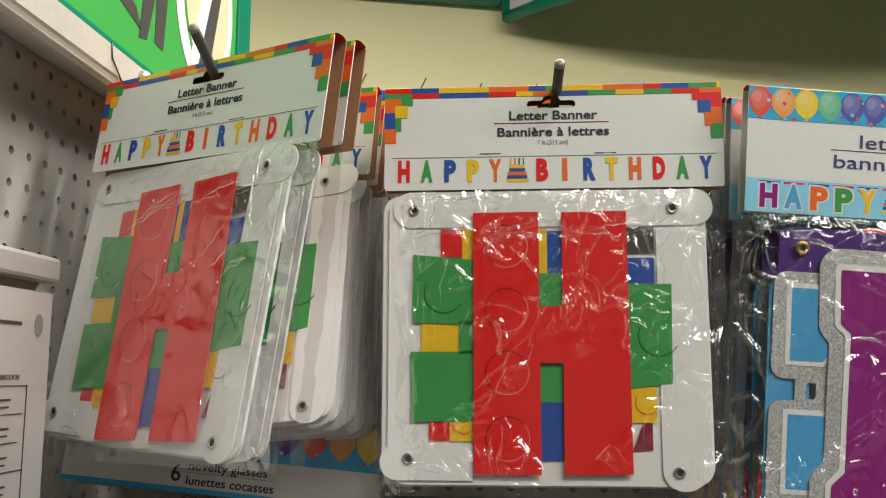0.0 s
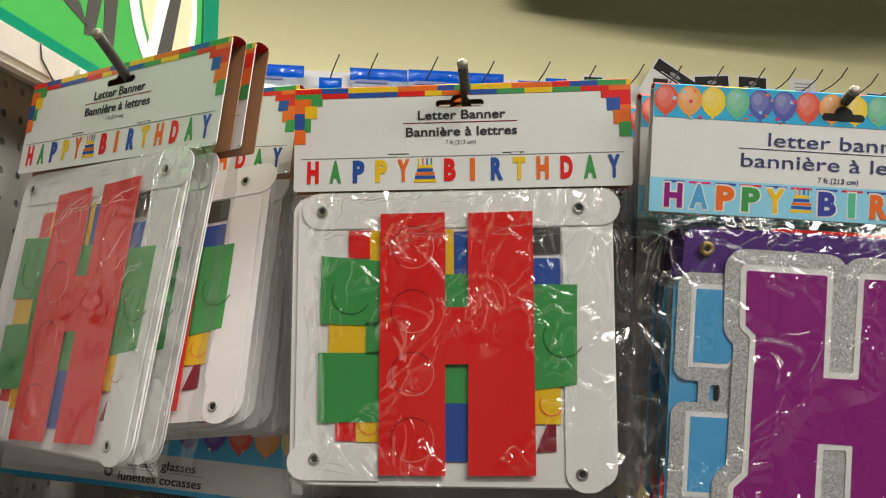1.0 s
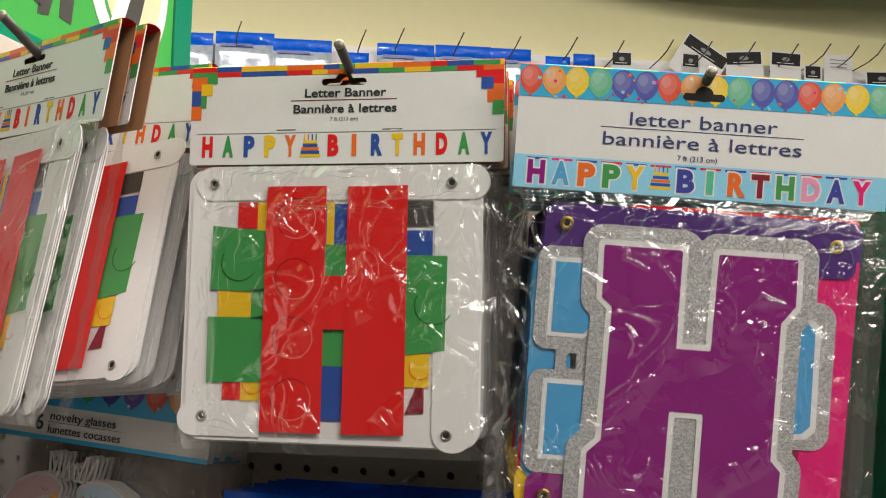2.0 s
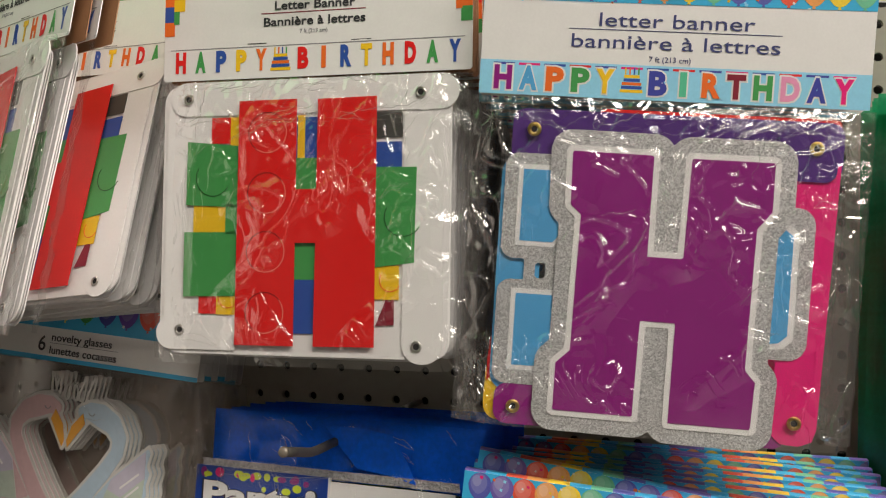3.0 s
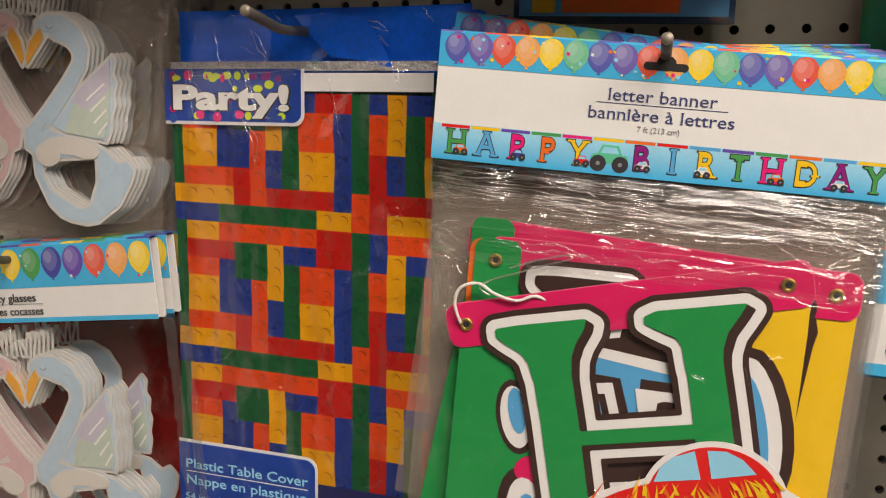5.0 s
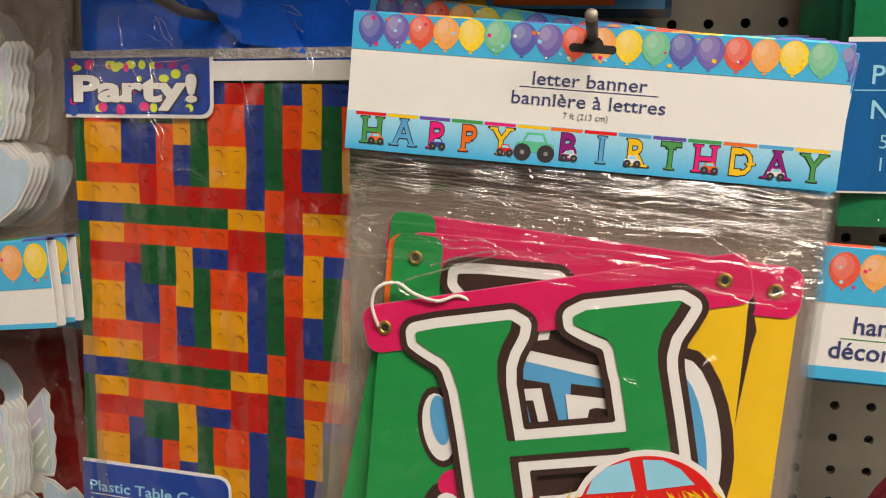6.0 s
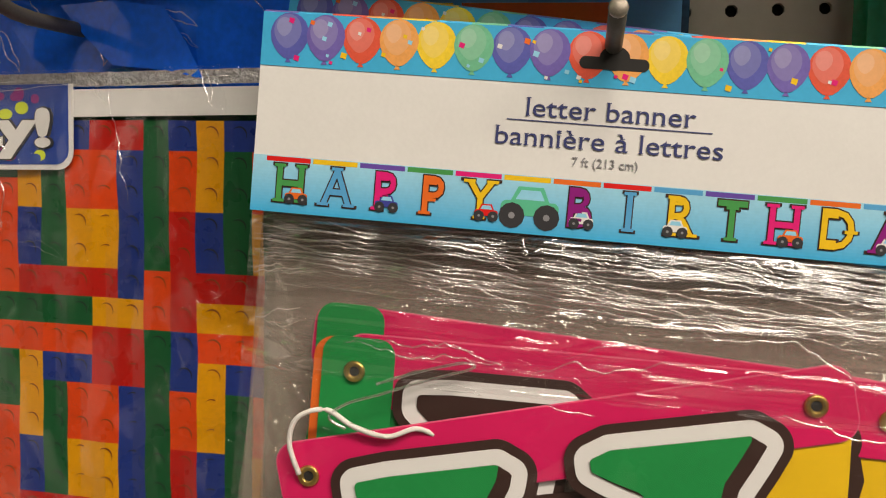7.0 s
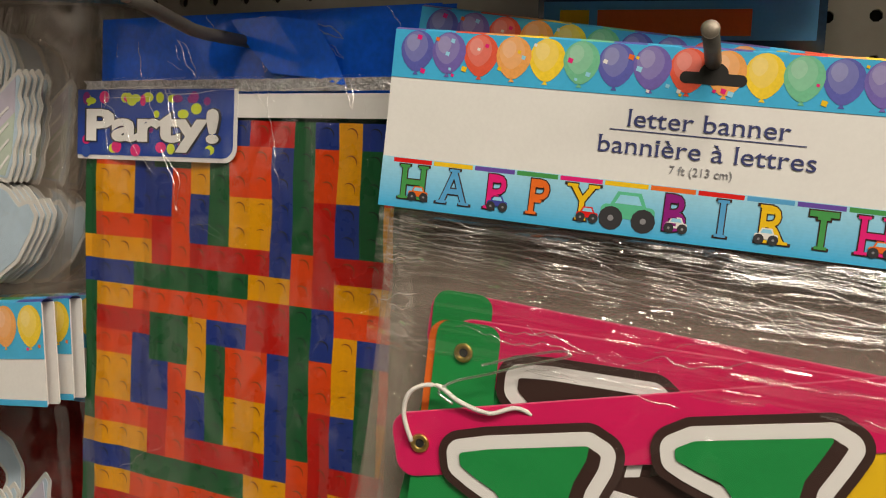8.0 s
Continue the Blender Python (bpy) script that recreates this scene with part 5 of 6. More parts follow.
def table_cover(m, label, full=True):
    pk = thing("table_cover_pack", m, label, "table cover", "brick-print table covers")
    part("sheet_body", T_BODY, BRICK_MAT["G"], pk)
    flap = part("blue_flap", T_TOP, BLUE_BAG, pk, "shiny blue bag top")
    if full:
        part("folded_corner", T_CORNER, BLUE_BAG, flap, "blue film folded over to a point")
        fold_part(T_FLAP_FOLDS, flap)
    if full:
        part("brick_sheet", T_SHEET, None, pk, "toy-brick printed plastic sheet", pose(0, -0.0074, 0))
        part("seam", T_SEAM, CRIMP, pk, "crimped clear seam")
        top = part("party_label", T_LABELS[0], None, pk, "blue label with confetti dots", pose(0, -0.004, 0))
        word("Party!", -34, -16.8, 12, INK, top, -5.75, 0.1, width=73)
        word("Party!", -34, -16.8, 12, PAPER, top, -5.95, 0.062, width=70.5)
        low = part("lower_label", T_LABELS[1], None, pk, "blue label with white lettering", pose(0, -0.004, 0))
        word("Plastic Table Cover", -29.2, -223.6, 5.4, BAND_PALE, low, -5.6, 0.012, width=78)
        word("Nappe en plastique", -29.4, -233.2, 5.4, BAND_PALE, low, -5.6, 0.012, width=77)
        word("54 in x 108 in (40.5 sq.ft)", -33.8, -243.4, 3.8, BAND_PALE, low, -5.6, width=70)
        word("1.37 m x 2.74 m (3.76 m²)", -33.8, -250.2, 3.8, BAND_PALE, low, -5.6, width=70)
        for me in T_LABELS[2]:
            part("print_band", me, None, pk, "", pose(0, -0.0045, 0))
        part("film", T_FILM, None, pk, "clear creased plastic bag").visible_shadow = False
        for me in T_FOLDS:
            fold_part(me, pk)
    return pk


# ---- novelty glasses ----
G_HEADER = header_card(186, 44, 36, "header_card", -3, 3, [PALE_RED, BAND, PALE_YELLOW, GREEN, BAND, NAVY] * 2)
PEARL_PINK = material("pale_pink_print", (0.62, 0.42, 0.43), 0.4, spread=0.08, scale=30)
PEARL_BLUE = material("pale_blue_print", (0.43, 0.55, 0.65), 0.4, spread=0.08, scale=30)
PEARL_GREEN = material("pale_green_print", (0.47, 0.55, 0.47), 0.4, spread=0.08, scale=30)
PEARL_LILAC = material("pale_lilac_print", (0.5, 0.47, 0.57), 0.4, spread=0.08, scale=30)
PEARL_WHITE = material("pearl_feather", (0.62, 0.59, 0.54), 0.45, spread=0.05, scale=40)
PEARL_CARD = material("pearl_card", (0.6, 0.59, 0.56), 0.45, spread=0.06, scale=40)
BEAK = material("beak_orange", (0.75, 0.36, 0.04), 0.4)


def swan_field(X, Z):
    """One swan of the pair, right of the axis x = 0: head, curved neck, wing and the body round the eye hole."""
    X = np.abs(X)
    d = f_way(X, Z, [(10, -27, 4.5), (16, -26, 6.2), (24, -27.5, 7.6), (33, -31, 6.8), (39.3, -38.5, 5.6), (39, -47, 5.2), (31.5, -59, 5.6), (18.5, -76, 6), (8, -88, 6.5)], 5)
    ring_out = f_poly(X, Z, [(0, -84), (2, -96), (7.5, -99), (10, -111), (20.7, -127), (29, -132.5), (37, -134.5), (48, -135), (56, -133), (70, -122), (77, -109), (79, -101), (74, -95.5), (68, -98), (60, -92), (45, -88), (20, -84)])
    hole = f_poly(X, Z, [(16, -108), (20, -103), (28, -101), (51.7, -98), (52.8, -110), (49, -123), (43, -125), (34, -122), (22, -117)]) - 0.8
    d = np.minimum(d, np.maximum(ring_out, -hole))
    d = np.minimum(d, f_poly(X, Z, [(37, -61), (60.8, -40), (63.5, -43.3), (62, -50.7), (64.6, -55), (63, -62), (64.4, -67), (62, -75), (62.6, -80), (60, -88), (30.5, -86), (20, -82)]))
    return np.minimum(d, f_poly(X, Z, [(3, -36), (11, -25), (14, -34), (2, -50), (0.4, -46)]) - 0.4)


def crown(X, Z):
    d = np.full(X.shape, 1e3)
    for x0, x1 in ((-12, -10), (-14, -17), (7, 9), (13, 16), (-4, -4), (3, 1.5)):
        d = np.minimum(d, f_cap(X, Z, x0, -19, x1, -6 if abs(x0) > 5 else -13, 2.2, 1.0))
    return d


def swan_glasses():
    out = [("white_frame", cut(lambda X, Z: np.minimum(swan_field(X, Z) - 1.0, np.maximum(crown(X, Z) - 0.5, -crown(X, Z) - 0.9)), -92, 92, -150, -6, 1.0, -2.2, 0.6, "white_frame"), PEARL_CARD, "white cut-out edge"),
           ("pink_swan", cut(lambda X, Z: np.maximum(swan_field(X, Z) + 0.9, X + 0.2), -90, 2, -148, -14, 1.0, -2.5, 0.25, "pink_swan"), PEARL_PINK, "pale pink swan"),
           ("blue_swan", cut(lambda X, Z: np.maximum(swan_field(X, Z) + 0.9, 0.2 - X), -2, 90, -148, -14, 1.0, -2.5, 0.25, "blue_swan"), PEARL_BLUE, "pale blue swan")]
    a = Art()
    for s in (-1, 1):
        a.poly([(s * 3.5, -36), (s * 10.5, -28), (s * 13, -34), (s * 2.2, -49), (s * 0.9, -45)], BEAK, -2.8)
        a.arc(s * 17, -26, 2.2, 0.5, 200, 340, GREY_INK, -2.8)
        a.poly([(s * 38, -62), (s * 59.5, -43), (s * 61, -58), (s * 46, -71), (s * 36, -68)], PEARL_LILAC, -2.8)
        a.poly([(s * 36, -68), (s * 46, -71), (s * 61, -58), (s * 61, -76), (s * 58, -86), (s * 30, -85)], PEARL_GREEN, -2.8)
        for k in range(4):
            a.line(s * (45 + 3 * k), -66 - 6 * k, s * (57 + k), -56 - 7 * k, 1.2, WHITE, -3.1)
        a.oval(s * 33, -92, 17, 5, PEARL_WHITE, -3.0), a.oval(s * 46, -94, 9, 4.4, PEARL_WHITE, -3.05), a.oval(s * 19, -98, 9, 7, PEARL_WHITE, -3.1)
    out.append(("feather_print", a.mesh("feather_print"), None, "beaks, wings and pale feathers"))
    return out


G_PARTS = swan_glasses()


def glasses_print():
    a = Art()
    a.rect(-93, 93, 20, 44, BAND, -3.25, 0.1), a.rect(-93, 93, 0, 2.6, BAND, -3.25, 0.1)
    return a.mesh("header_print")


G_PRINT = glasses_print()
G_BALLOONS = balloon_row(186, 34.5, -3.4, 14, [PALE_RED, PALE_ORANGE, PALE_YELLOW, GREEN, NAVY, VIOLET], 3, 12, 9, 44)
G_FILM = film_sheet(-112, 80, -152, -0.6, 4.5, 1.0, 31.0)
G_FILM.materials.append(FILM)
G_FOLDS = film_folds((-112, 80, -152, -0.6, 4.5, 1.0, 31.0), (-108, 76, -148, -2), 10, 71, 60, 60, (8, 45), 4.0, 0.15, 0.3)
G_EDGE = crumple(75, 82, -150, 0, 0.5, 35)
G_EDGE.materials.append(EDGE_FILM)


G_HAZE = film_sheet(-111, 79, -151, 0, 0.5, 1.5, 37.0)
G_HAZE.materials.append(HAZE)


def glasses_pack(m, label, full=True, back=True, slid=0.0):
    pk = thing("novelty_glasses_pack", m, label, "novelty glasses", "swan novelty glasses")
    hd = part("header_card", G_HEADER, None, pk, "white hang card with balloons on a blue band", pose(-0.018, 0, 0))
    part("header_print", G_PRINT, None, hd)
    part("balloon_print", G_BALLOONS, None, hd)
    word("6", -23 - slid * 1.3, 10, 9, INK, hd, -3.35, 0.01)
    word("novelty glasses", 7 - slid * 1.3, 14.4, 4.6, INK, hd, -3.35, 0.015, width=46)
    word("lunettes cocasses", 9 - slid * 1.3, 6.6, 4.6, INK, hd, -3.35, 0.015, width=51)
    rule = Art()
    rule.rect(-17 - slid * 1.3, 35 - slid * 1.3, 10.5, 10.8, GREY_INK, -3.3, 0.1)
    part("rule", rule.mesh("rule"), None, hd)
    for k in range(1 if not full else 4):
        gl = part("paper_glasses", G_PARTS[0][1], G_PARTS[0][2], pk, "white cut-out edge of swan glasses", pose((-12.5 - slid + 1.3 * k) * MM, 2.2 * k * MM, (0.4 * k) * MM))
        for nm, me, mat, lab in G_PARTS[1:]:
            part(nm, me, mat, gl, lab)
    part("bag_edge", G_EDGE, None, pk, "crumpled clear bag margin")
    if back:
        part("bag_back", G_HAZE, None, pk, "milky clear rear of the bag", pose(0, 0.0075, 0)).visible_shadow = False
    if full:
        part("film", G_FILM, None, pk, "clear creased plastic bag").visible_shadow = False
        fold_part(G_FOLDS, pk)
    return pk


# ---- hanging the packets ----
M_LC = pose(0.0214, 0.427, 1.5367, -0.41, -0.29, 0.81)
M_P = pose(0.1897, 0.4279, 1.5192, 3.95, 3.18, 7.45)
M_L1 = pose(-0.1463, 0.4162, 1.551, -7.4, 1.72, -29.11)
SWING_L1 = M_L1.inverted() @ pose(-0.1446, 0.4142, 1.5491, -9.75, -1.17, -31.88)
M_L2 = pose(-0.1493, 0.4795, 1.5538, -9.49, 0.76, -10.74)
SWING_L2 = M_L2.inverted() @ pose(-0.1462, 0.4809, 1.5524, -17.07, -5.37, -16.11)
M_T = pose(0.0068, 0.4865, 1.333, -3.4, 0.5, -5.74)
M_B = pose(0.1909, 0.4448, 1.2822, -3.39, 5.03, 1.45)
M_G1 = pose(-0.1421, 0.4937, 1.3832, -5.61, 3.99, -7.42)
M_G2 = pose(-0.1401, 0.4692, 1.1916, -4, -6.5, -7.2)
stack(lego_banner, M_LC, "clear pack of brick-print letter banner on a white hang card", 14, 0.0145, 1, 1.2)
stack(lambda m, label, full: lego_banner(m, label, full, SWING_L1, pose(-0.003, 0, 0.002, 0, 3, 0)), M_L1, "clear pack of brick-print letter banner hanging askew on its peg", 2, 0.011, 2, 1.0)
stack(lambda m, label, full: lego_banner(m, label, False, SWING_L2), M_L2, "brick-print letter banner pack hanging behind another one", 9, 0.0145, 3, 2.0)
stack(purple_banner, M_P, "clear pack of purple and silver glitter letter banner", 12, 0.0155, 4, 1.2)
stack(truck_banner, M_B, "clear pack of monster-truck letter banner with balloon hang card", 10, 0.0145, 5, 0.8, 0.0012, 0.0012, -0.4)
truck_banner(M_B @ pose(0.001, 0.0105, 0.0035, 0.5, 3.4, 0.3), "monster-truck letter banner pack tilted behind the front one", False)
stack(table_cover, M_T, "toy-brick printed plastic table cover folded in a clear bag", 7, 0.013, 6, 1.5)
stack(glasses_pack, M_G1, "pack of pastel swan-shaped novelty paper glasses", 4, 0.014, 7, 1.2)
stack(lambda m, label, full: glasses_pack(m, label, full, False, 17), M_G2, "pack of pastel swan-shaped novelty paper glasses hung lower", 3, 0.016, 8, 1.5)


def slot_world(m, x, z):
    return m @ Vector((x * MM, 0, z * MM))


for m, sx, sz, tip in ((M_LC, 0.9, 41, (0.0247, 0.402, 1.5885)), (M_L1, 0.4, 40, (-0.1397, 0.383, 1.6025)), (M_P, -6, 46.0, (0.1955, 0.412, 1.5735)), (M_B, -0.8, 48.5, (0.1954, 0.42, 1.3409)), (M_T, 8, 16, (0.0168, 0.41, 1.356)), (M_G1, -2, 36, (-0.14, 0.46, 1.43)), (M_G2, -30, 36, (-0.165, 0.43, 1.242))):
    s = slot_world(m, sx, sz)
    peg_hook(s.x, s.z + 0.0012, tip[1], tip[2] - s.z, tip[0] - s.x, "dark steel display hook with an upturned end")

# ---- more packets on the bay ----
G_LABEL = Art()
G_LABEL.rect(-80, 80, -246, -178, PAPER, -5.6, 0.2)
G_LABEL.rect(-80, 80, -245, -180, TEAL_LABEL, -5.8, 0.2)
G_LABEL.rect(-76, 60, -201, -200.5, BAND_PALE, -5.9, 0.1)
G_LABEL_MESH = G_LABEL.mesh("teal_label")
GREEN_BODY = pouch(-77, 80, -262, 36, 9, 8, "green_sheet")
GREEN_FILM = film_sheet(-80, 82, -266, 38, 7.5, 1.5, 44.0)
GREEN_FILM.materials.append(FILM)


def green_cover(m, label, full=True):
    pk = thing("table_cover_pack", m, label, "table cover", "green table covers")
    part("green_sheet", GREEN_BODY, GREEN_BAG, pk)
    if full:
        lb = part("teal_label", G_LABEL_MESH, None, pk, "blue label with pale lettering")
        word("Plastic Table Cover", -24, -194, 8.0, BAND_PALE, lb, -6.0, 0.015)
        word("Nappe en plastique", -24, -209, 8.0, BAND_PALE, lb, -6.0, 0.015)
        word("54 in x 108 in", -40, -223, 6.0, BAND_PALE, lb, -6.0)
        word("1.37 m x 2.74 m", -36, -233, 6.0, BAND_PALE, lb, -6.0)
        part("film", GREEN_FILM, None, pk, "clear creased plastic bag").visible_shadow = False
    return pk


stack(green_cover, pose(0.386, 0.505, 1.512, 0, 1.0, 2), "dark green plastic table cover folded in a clear bag", 10, 0.0125, 9, 0.8)

D_HEADER = header_card(170, 62, 52, "header_card", -3, 3, [PALE_RED, BAND, PALE_ORANGE, PALE_YELLOW, BAND, PALE_GREEN])


def decor_print():
    a = Art()
    a.rect(-85, 85, 36, 62, BAND, -3.25, 0.1), a.rect(-85, 85, 0, 6, BAND, -3.25, 0.1)
    a.rect(-66, 40, 19.6, 20, GREEN, -3.25, 0.1)
    return a.mesh("header_print")


D_PRINT = decor_print()
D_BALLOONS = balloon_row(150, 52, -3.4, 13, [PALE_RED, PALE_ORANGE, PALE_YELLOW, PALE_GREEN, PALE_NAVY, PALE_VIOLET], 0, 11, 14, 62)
D_SWIRL = Art()
for k, c in enumerate((YELLOW, CHARCOAL, RED, CHARCOAL, MAROON)):
    D_SWIRL.arc(40, -95, 40 + 9 * k, 7.5, 100, 215, c, -1.0 + 0.3 * k, 0.4, 16)
D_SWIRL_MESH = D_SWIRL.mesh("swirls")
D_FILM = film_sheet(-87, 87, -150, 0, 5, 1.5, 52.0)
D_FILM.materials.append(FILM)


def decor_pack(m, label, full=True):
    pk = thing("hanging_decor_pack", m, label, "party decoration", "hanging decoration packs")
    hd = part("header_card", D_HEADER, None, pk, "white hang card with balloons and blue bands")
    part("header_print", D_PRINT, None, hd)
    part("balloon_print", D_BALLOONS, None, hd)
    word("hanging", -44, 26.5, 8, NAVY_INK, hd, -3.35, 0.012)
    word("décor", -57, 14.5, 8, NAVY_INK, hd, -3.35, 0.012)
    part("swirls", D_SWIRL_MESH, None, pk, "coiled yellow, black and red paper")
    if full:
        part("film", D_FILM, None, pk, "clear creased plastic bag").visible_shadow = False
    return pk


M_D = pose(0.372, 0.5, 1.176, -2, 4.0, 2)
stack(decor_pack, M_D, "pack of hanging party swirls on a balloon hang card", 3, 0.014, 10, 1.0, -0.004)

# packs hung behind the glitter banners on the same peg
DEEP_FILM = material("deep_blue_pack", (0.02, 0.05, 0.1), 0.25, spread=0.3, scale=30, coat=0.3)


def blue_pack(m, label, full=True):
    pk = thing("party_pack", m, label, "party pack", "blue party packs")
    part("body", pouch(-70, 62, -170, 0, 8, 12, "body"), DEEP_FILM, pk)
    a = Art()
    a.rect(-66, 58, -166, -148, SKY, -5.4, 0.2), a.rect(-40, 30, -164, -152, ORANGE, -5.6, 0.2), a.rect(-58, -44, -164, -152, YELLOW, -5.6, 0.2)
    part("lower_print", a.mesh("lower_print"), None, pk, "blue print with orange and yellow shapes")
    return pk


stack(blue_pack, pose(0.175, 0.614, 1.525, 0, 1.5, 2), "dark blue shiny party pack hanging behind the banners", 2, 0.012, 11, 0.8)
RED_BAG = material("red_pack", (0.28, 0.012, 0.01), 0.25, spread=0.4, scale=30, coat=0.3)


def red_pack(m, label, full=True):
    pk = thing("party_pack", m, label, "party pack", "red party packs")
    part("body", pouch(-90, 78, -190, -20, 8, 14, "body"), RED_BAG, pk)
    a = Art()
    a.rect(-20, 60, -32, -18, SKY, -5.4, 0.2)
    part("upper_print", a.mesh("upper_print"), None, pk, "light blue printed strip")
    return pk


stack(red_pack, pose(-0.15, 0.525, 1.215, -2, 0, -5), "dark red shiny party pack hanging behind the glasses", 3, 0.014, 12, 0.8)
for x, z, ty in ((0.372, 1.54, 0.48), (0.375, 1.231, 0.47)):
    peg_hook(x, z, ty, 0.012, 0.0, "dark steel display hook with an upturned end")

# ---- beam and sign over the side panel ----
beam = thing("shelf_beam", pose(-0.245, 0.4, 1.635), "cream enamelled steel beam with a folded lip", "beam")
v = []
for y in (-0.3, 0.245):
    v += [(-0.024, y, -0.005), (0.021, y, -0.025), (0.025, y, -0.022), (0.026, y, -0.002), (-0.024, y, -0.001)]
beam_me = mesh_from("beam", v, [(0, 1, 6, 5), (1, 2, 7, 6), (2, 3, 8, 7), (3, 4, 9, 8), (4, 0, 5, 9), (4, 3, 2, 1, 0), (5, 6, 7, 8, 9)])
bmx = bmesh.new()
bmx.from_mesh(beam_me)
bmesh.ops.recalc_face_normals(bmx, faces=bmx.faces)
bmesh.ops.bevel(bmx, geom=[e for e in bmx.edges if abs(e.verts[0].co.y - e.verts[1].co.y) > 0.1], offset=0.003, segments=3, affect="EDGES")
bmx.to_mesh(beam_me)
bmx.free()
part("beam", beam_me, BEAM, beam)
part("seam", tube([(0.0262, 0.068, -0.003), (0.0262, 0.07, -0.012), (0.0262, 0.083, -0.021)], 0.0005, 6), CHARCOAL, beam, "thin dark joint")
part("bolt", tube([(0.0245, 0.11, -0.010), (0.0285, 0.11, -0.010), (0.031, 0.11, -0.010), (0.0318, 0.11, -0.010)], 0.004, 10, "bolt", [0.0045, 0.0045, 0.003, 0.001]), GROMMET, beam, "domed steel bolt")

# the sign stands in the plane of the beam: its own x runs along the aisle
SIGN_M = pose(-0.246, 0.0, 1.646, 0, 0, 90)
sign = thing("aisle_sign", SIGN_M, "bright green header sign with dark lettering and a white oval", "sign")
OVAL_CREAM = material("sign_cream", (0.7, 0.62, 0.4), 0.4)
part("board", box(0.05, 0.79, 0.0, 0.006, 0.0, 0.32, 0.0015), SIGN_GREEN, sign)
edge = part("edge_trim", box(0.05, 0.795, -0.004, 0.001, -0.004, 0.007, 0.001), SIGN_EDGE, sign, "dark green plastic edge")
part("end_trim", box(0.762, 0.795, -0.003, 0.001, 0.008, 0.32, 0.001), SIGN_EDGE, sign, "dark green plastic edge")
a = Art()
a.poly([(500, 46), (566, 31), (556, 44), (536, 49), (536, 90), (500, 96)], CHARCOAL, -0.4, 0.3)
a.poly([(562, 25), (575, 28), (588, 70), (588, 120), (574, 110)], CHARCOAL, -0.4, 0.3)
a.poly([(588, 31), (603, 30), (607, 66), (605, 120), (588, 120)], CHARCOAL, -0.4, 0.3)
part("lettering", a.mesh("lettering"), None, sign, "dark slanted lettering strokes")
a = Art()
a.oval(684, 105, 66, 80, PAPER, -0.5, 0.3, 40), a.oval(686, 107, 52, 68, GREEN, -0.7, 0.2, 40), a.oval(688, 108, 50, 66, OVAL_CREAM, -0.9, 0.2, 40)
a.poly([(652, 40), (668, 38), (705, 120), (686, 140)], PAPER, -1.1, 0.2)
a.poly([(668, 38), (696, 50), (718, 120), (700, 120)], CHARCOAL, -1.2, 0.2)
part("oval", a.mesh("oval"), None, sign, "white and cream oval emblem")

# ---- sheet holder on the side panel ----
HOLDER_PLASTIC = material("holder_plastic", (0.4, 0.39, 0.37), 0.3, spread=0.06, scale=30)
HOLDER_SHEET = material("sheet_behind_plastic", (0.52, 0.51, 0.49), 0.3, spread=0.04, scale=30)
holder = thing("sheet_holder", pose(-0.206, 0.0, 0.0, 0, 0, 90), "clear plastic holder with a printed white planning sheet", "holder")
part("tray", box(0.2, 0.41, 0.003, 0.012, 1.491, 1.503, 0.002), HOLDER_PLASTIC, holder, "greyish clear plastic clip rail")
part("back", box(0.2, 0.406, 0.012, 0.06, 1.3, 1.5, 0.002), HOLDER_PLASTIC, holder)
part("sheet", box(0.2, 0.405, 0.004, 0.0055, 1.31, 1.486), HOLDER_SHEET, holder, "white paper sheet behind clear plastic")
a = Art()
for k in range(9):
    a.rect(320, 388 - 3 * (k % 3), 1444 - 12 * k, 1444.5 - 12 * k, CHARCOAL, 3.6, 0.2)
for k in range(8):
    for x in (340, 366):
        a.rect(x, x + 9, 1438 - 12 * k, 1438.8 - 12 * k, CHARCOAL, 3.6, 0.2)
        a.rect(x + 2, x + 8, 1435 - 12 * k, 1435.7 - 12 * k, CHARCOAL, 3.6, 0.2)
a.rect(358, 358.5, 1340, 1444, CHARCOAL, 3.6, 0.2), a.rect(387, 387.6, 1340, 1444, CHARCOAL, 3.6, 0.2)
a.rect(350, 380, 1470.4, 1471.8, CHARCOAL, 3.6, 0.2), a.oval(394, 1471, 3.5, 5, GREY_INK, 3.6, 0.2)
part("table_print", a.mesh("table_print"), None, holder, "ruled table of unreadable print")
word("Bold BDay BALLOON", 366, 1448, 2.2, CHARCOAL, holder, 3.6)

# ---- far wall and its display ----
FAR = pose(0, 2.92, 0, 0, 0, 15)
ob = solid("wall_far", box(-3.6, 3.2, 0.03, 0.08, 0, 3.0), CREAM, "cream-yellow painted shop wall above the far display", "wall", "structure")
ob.matrix_world = FAR
ob = solid("wall_far_panel", box(-3.6, 3.2, 0.0, 0.028, 0.2, 2.335), WHITE, "white slotted display panel on the far wall", "panel", "structure")
ob.matrix_world = FAR
SILVER_BAG = material("silver_blue_bag", (0.55, 0.62, 0.7), 0.2, 0.3, spread=0.3, scale=60, bump=0.8, bump_scale=50)
CARD_DARK = material("dark_photo_card", (0.02, 0.019, 0.018), 0.5, spread=0.5, scale=50, spec=0.2)


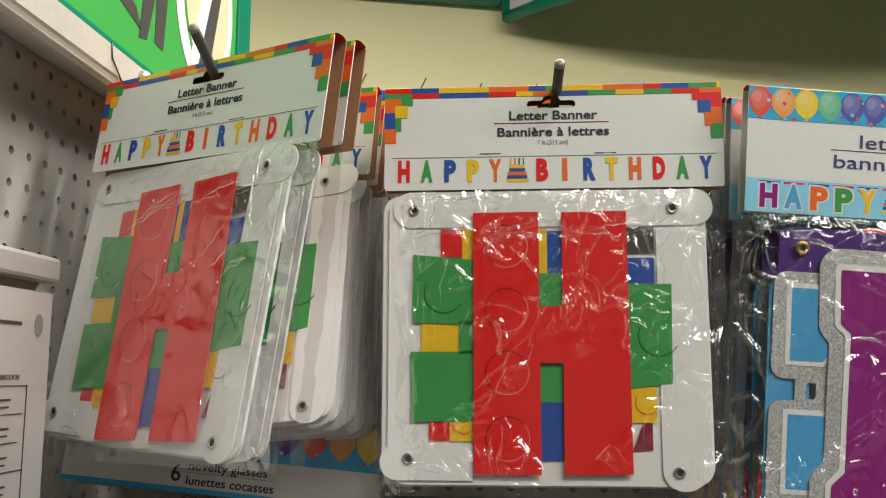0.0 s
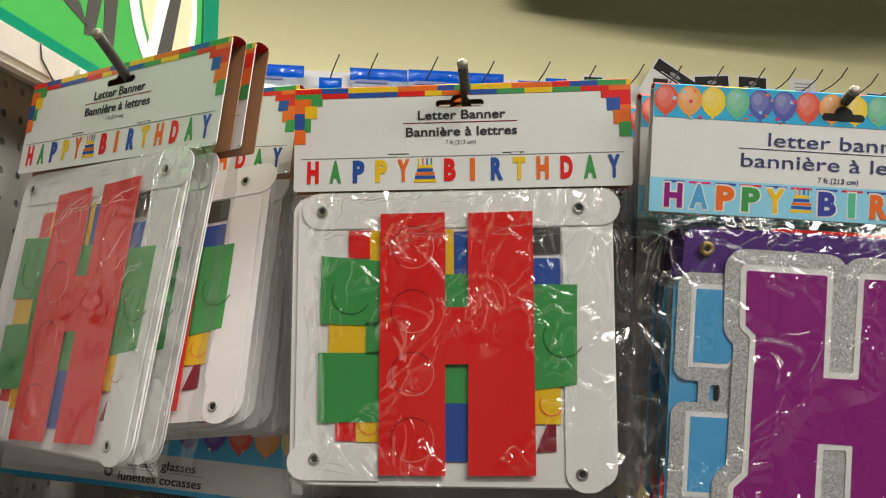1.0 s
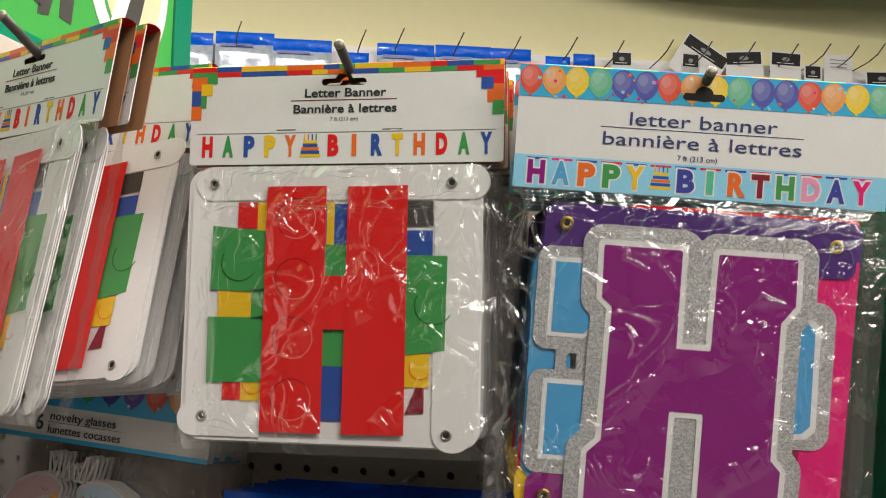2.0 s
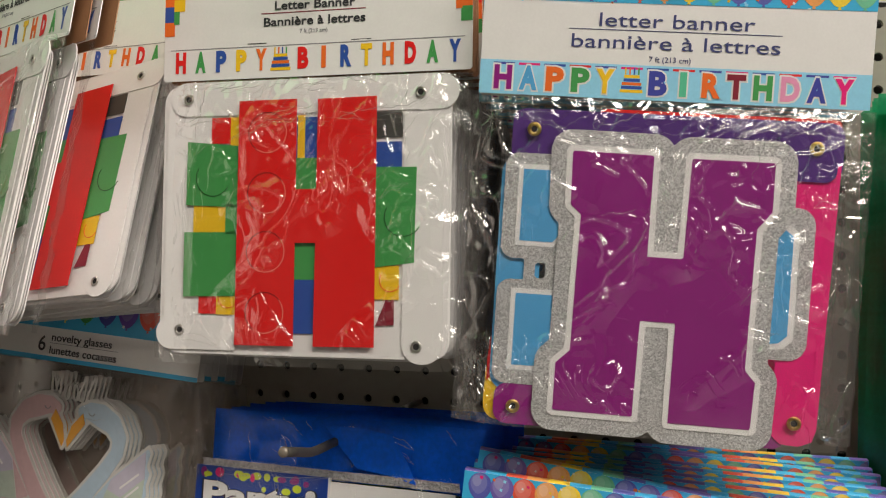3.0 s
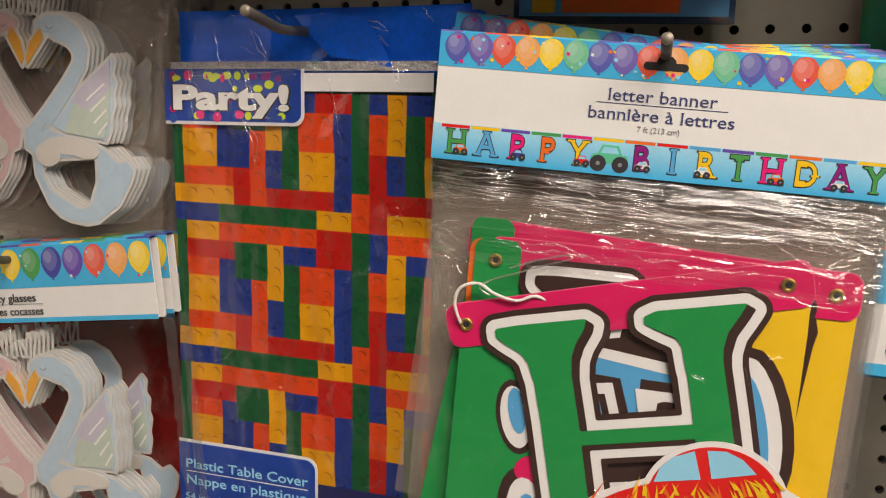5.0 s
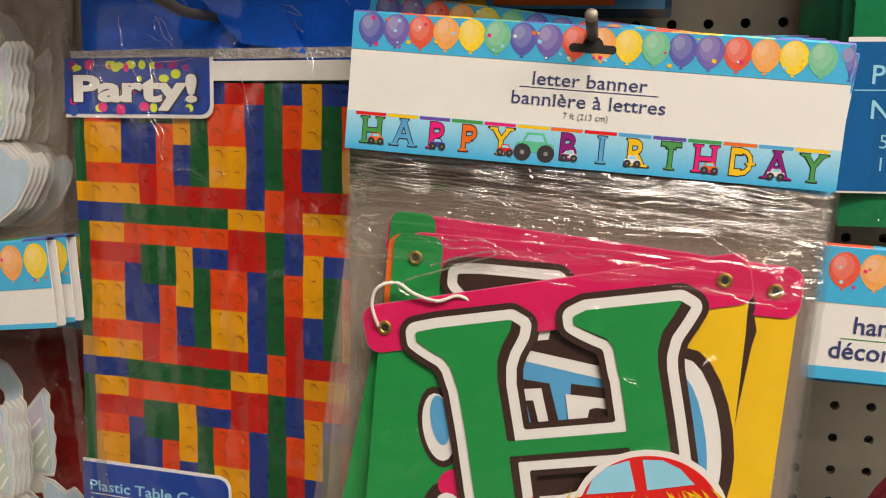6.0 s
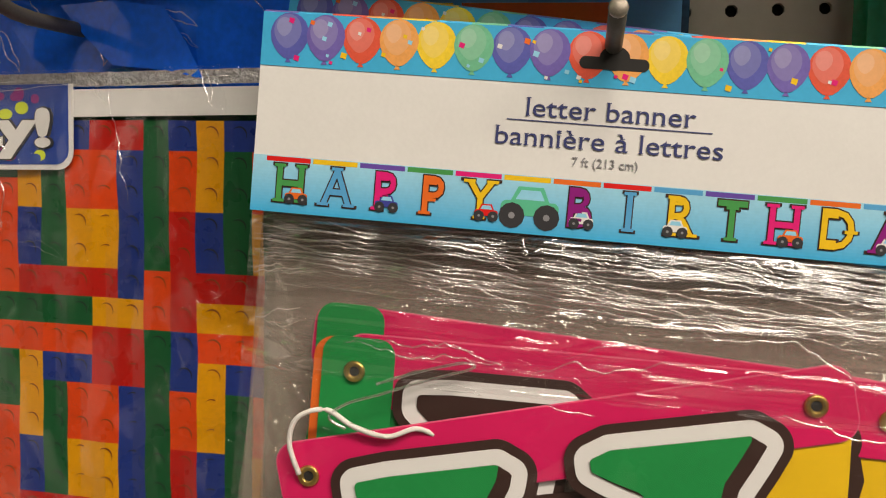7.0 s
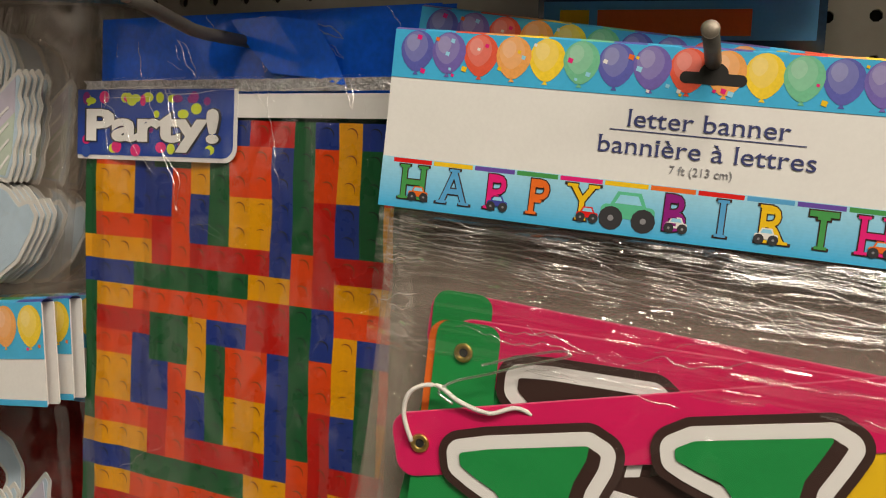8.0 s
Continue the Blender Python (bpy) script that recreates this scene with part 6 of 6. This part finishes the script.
def far_bag(x0, x1, z1, seed):
    pk = thing("blue_bag", FAR @ pose((x0 + x1) / 2, -0.05, z1), "shiny blue and white party bag on the far display", "bag", "far blue bags")
    w = (x1 - x0) * 500
    part("top", pouch(-w, w, -40, 0, 18, seed, "top", 10, 5, 5), BLUE_BAG, pk)
    part("body", pouch(-w, w, -210, -38, 34, seed + 1, "body", 10, 10, 5), SILVER_BAG, pk, "silvery white printed bag")
    a = Art()
    a.rect(-w * 0.8, w * 0.3, -52, -42, LABEL_BLUE, -20, 0.5)
    part("label_strip", a.mesh("label_strip"), None, pk)


for k, (x0, x1, z1) in enumerate(((-1.30, -1.1, 2.34), (-1.093, -0.914, 2.348), (-0.92, -0.736, 2.334), (-0.595, -0.415, 2.335), (-0.412, -0.236, 2.338), (-0.237, -0.107, 2.336), (-0.69, -0.62, 2.30), (-0.06, 0.02, 2.318), (0.03, 0.1, 2.33))):
    far_bag(x0, x1, z1, 60 + k)


def far_card(x0, x1, z1, turn, dark=True):
    pk = thing("small_card_pack", FAR @ pose((x0 + x1) / 2, -0.06, z1 - 0.05, 0, turn, 0), "small dark printed card in a clear packet on the far display", "card", "far card packets")
    w = (x1 - x0) * 500
    a = Art()
    a.rect(-w, w, -90, 48, PAPER, 0, 0.6)
    part("packet", a.mesh("packet"), None, pk)
    a = Art()
    if dark:
        a.rect(-w + 5, w - 5, 2, 42, CARD_DARK, -0.6, 0.5)
        a.oval(0, 22, w * 0.25, 7, GREY_INK, -0.8, 0.2), a.rect(-w * 0.6, w * 0.5, 8, 10, PAPER, -0.9, 0.2)
    else:
        for k in range(3):
            a.rect(-w * 0.6, w * 0.6, 5 + 12 * k, 8 + 12 * k, GREY_INK, -0.6, 0.5)
    part("picture", a.mesh("picture"), None, pk, "dark printed picture" if dark else "")


for x0, x1, z1, turn, dark in ((0.15, 0.22, 2.345, 0, True), (0.37, 0.53, 2.385, 32, True), (0.38, 0.44, 2.35, 3, True), (0.527, 0.652, 2.366, -4, True), (0.676, 0.781, 2.369, 2, True), (0.79, 0.85, 2.33, 0, True), (0.858, 0.954, 2.366, 1, False), (1.0, 1.11, 2.32, -2, True), (1.13, 1.22, 2.33, 3, True)):
    far_card(x0, x1, z1, turn, dark)
for x, z in ((-1.0, 2.36), (-0.628, 2.353), (-0.513, 2.363), (-0.33, 2.36), (-0.155, 2.355), (0.022, 2.362), (0.169, 2.358), (0.326, 2.369), (0.45, 2.37), (0.59, 2.375), (0.73, 2.375), (0.837, 2.381), (0.93, 2.38), (1.017, 2.39), (1.124, 2.375), (1.22, 2.38)):
    hk = thing("wire_hook", FAR @ pose(x - 0.03, 0.0, z - 0.06), "thin grey wire hook on the far display", "hook", "far wire hooks")
    part("wire", tube([(0, 0, 0), (0.005, -0.09, 0.005), (0.014, -0.13, 0.02), (0.028, -0.15, 0.05)], 0.0022, 6, "wire"), PEG, hk)

# bowed green sign over the far display
big = thing("hanging_sign", FAR @ pose(0, 0, 0), "bowed green shop sign with a white panel and purple shapes", "sign")
v, f, vt, ft = [], [], [], []
n = 24
for k in range(n + 1):
    u = k / n
    x, yy = -0.05 + 1.9 * u, -0.03 - 0.62 * math.sin(math.pi * u) ** 0.8
    zz = 2.62 + 0.03 * u
    v += [(x, yy, zz), (x, yy, 2.98), (x, yy + 0.03, 2.98), (x, yy + 0.03, zz)]
    vt.append((x, yy - 0.004, zz - 0.01))
for k in range(n):
    b = 4 * k
    f += [(b, b + 4, b + 5, b + 1), (b + 3, b + 7, b + 4, b), (b + 2, b + 6, b + 7, b + 3), (b + 1, b + 5, b + 6, b + 2)]
f += [(0, 1, 2, 3), (4 * n + 3, 4 * n + 2, 4 * n + 1, 4 * n)]
part("panel", mesh_from("panel", v, f, [WHITE, SIGN_EDGE], [0, 1, 1, 1] * n + [1, 1]), None, big, "white printed panel with a dark green back")
part("edge_tube", tube(vt, 0.02, 10, "edge_tube"), SIGN_EDGE, big, "rounded dark green edge")
part("end_tube", tube([(-0.05, -0.035, 2.6), (-0.05, -0.035, 2.98)], 0.014, 8, "end_tube"), SIGN_EDGE, big, "rounded dark green edge")
a = Art()
a.poly([(60, 2660), (110, 2660), (180, 2800), (140, 2960), (90, 2960), (130, 2800)], PURPLE, -130, 1.5)
a.poly([(200, 2660), (250, 2660), (180, 2960), (140, 2960)], PURPLE, -190, 1.5)
part("purple_print", a.mesh("purple_print"), None, big, "purple strokes", pose(0, 0, 0, 0, 0, -32))
rail = thing("sign_rail", FAR @ pose(0, 0, 0), "dark green rail along the far wall", "rail")
part("rail", box(-1.6, -0.06, -0.03, 0.028, 2.665, 2.71, 0.006), SIGN_EDGE, rail)
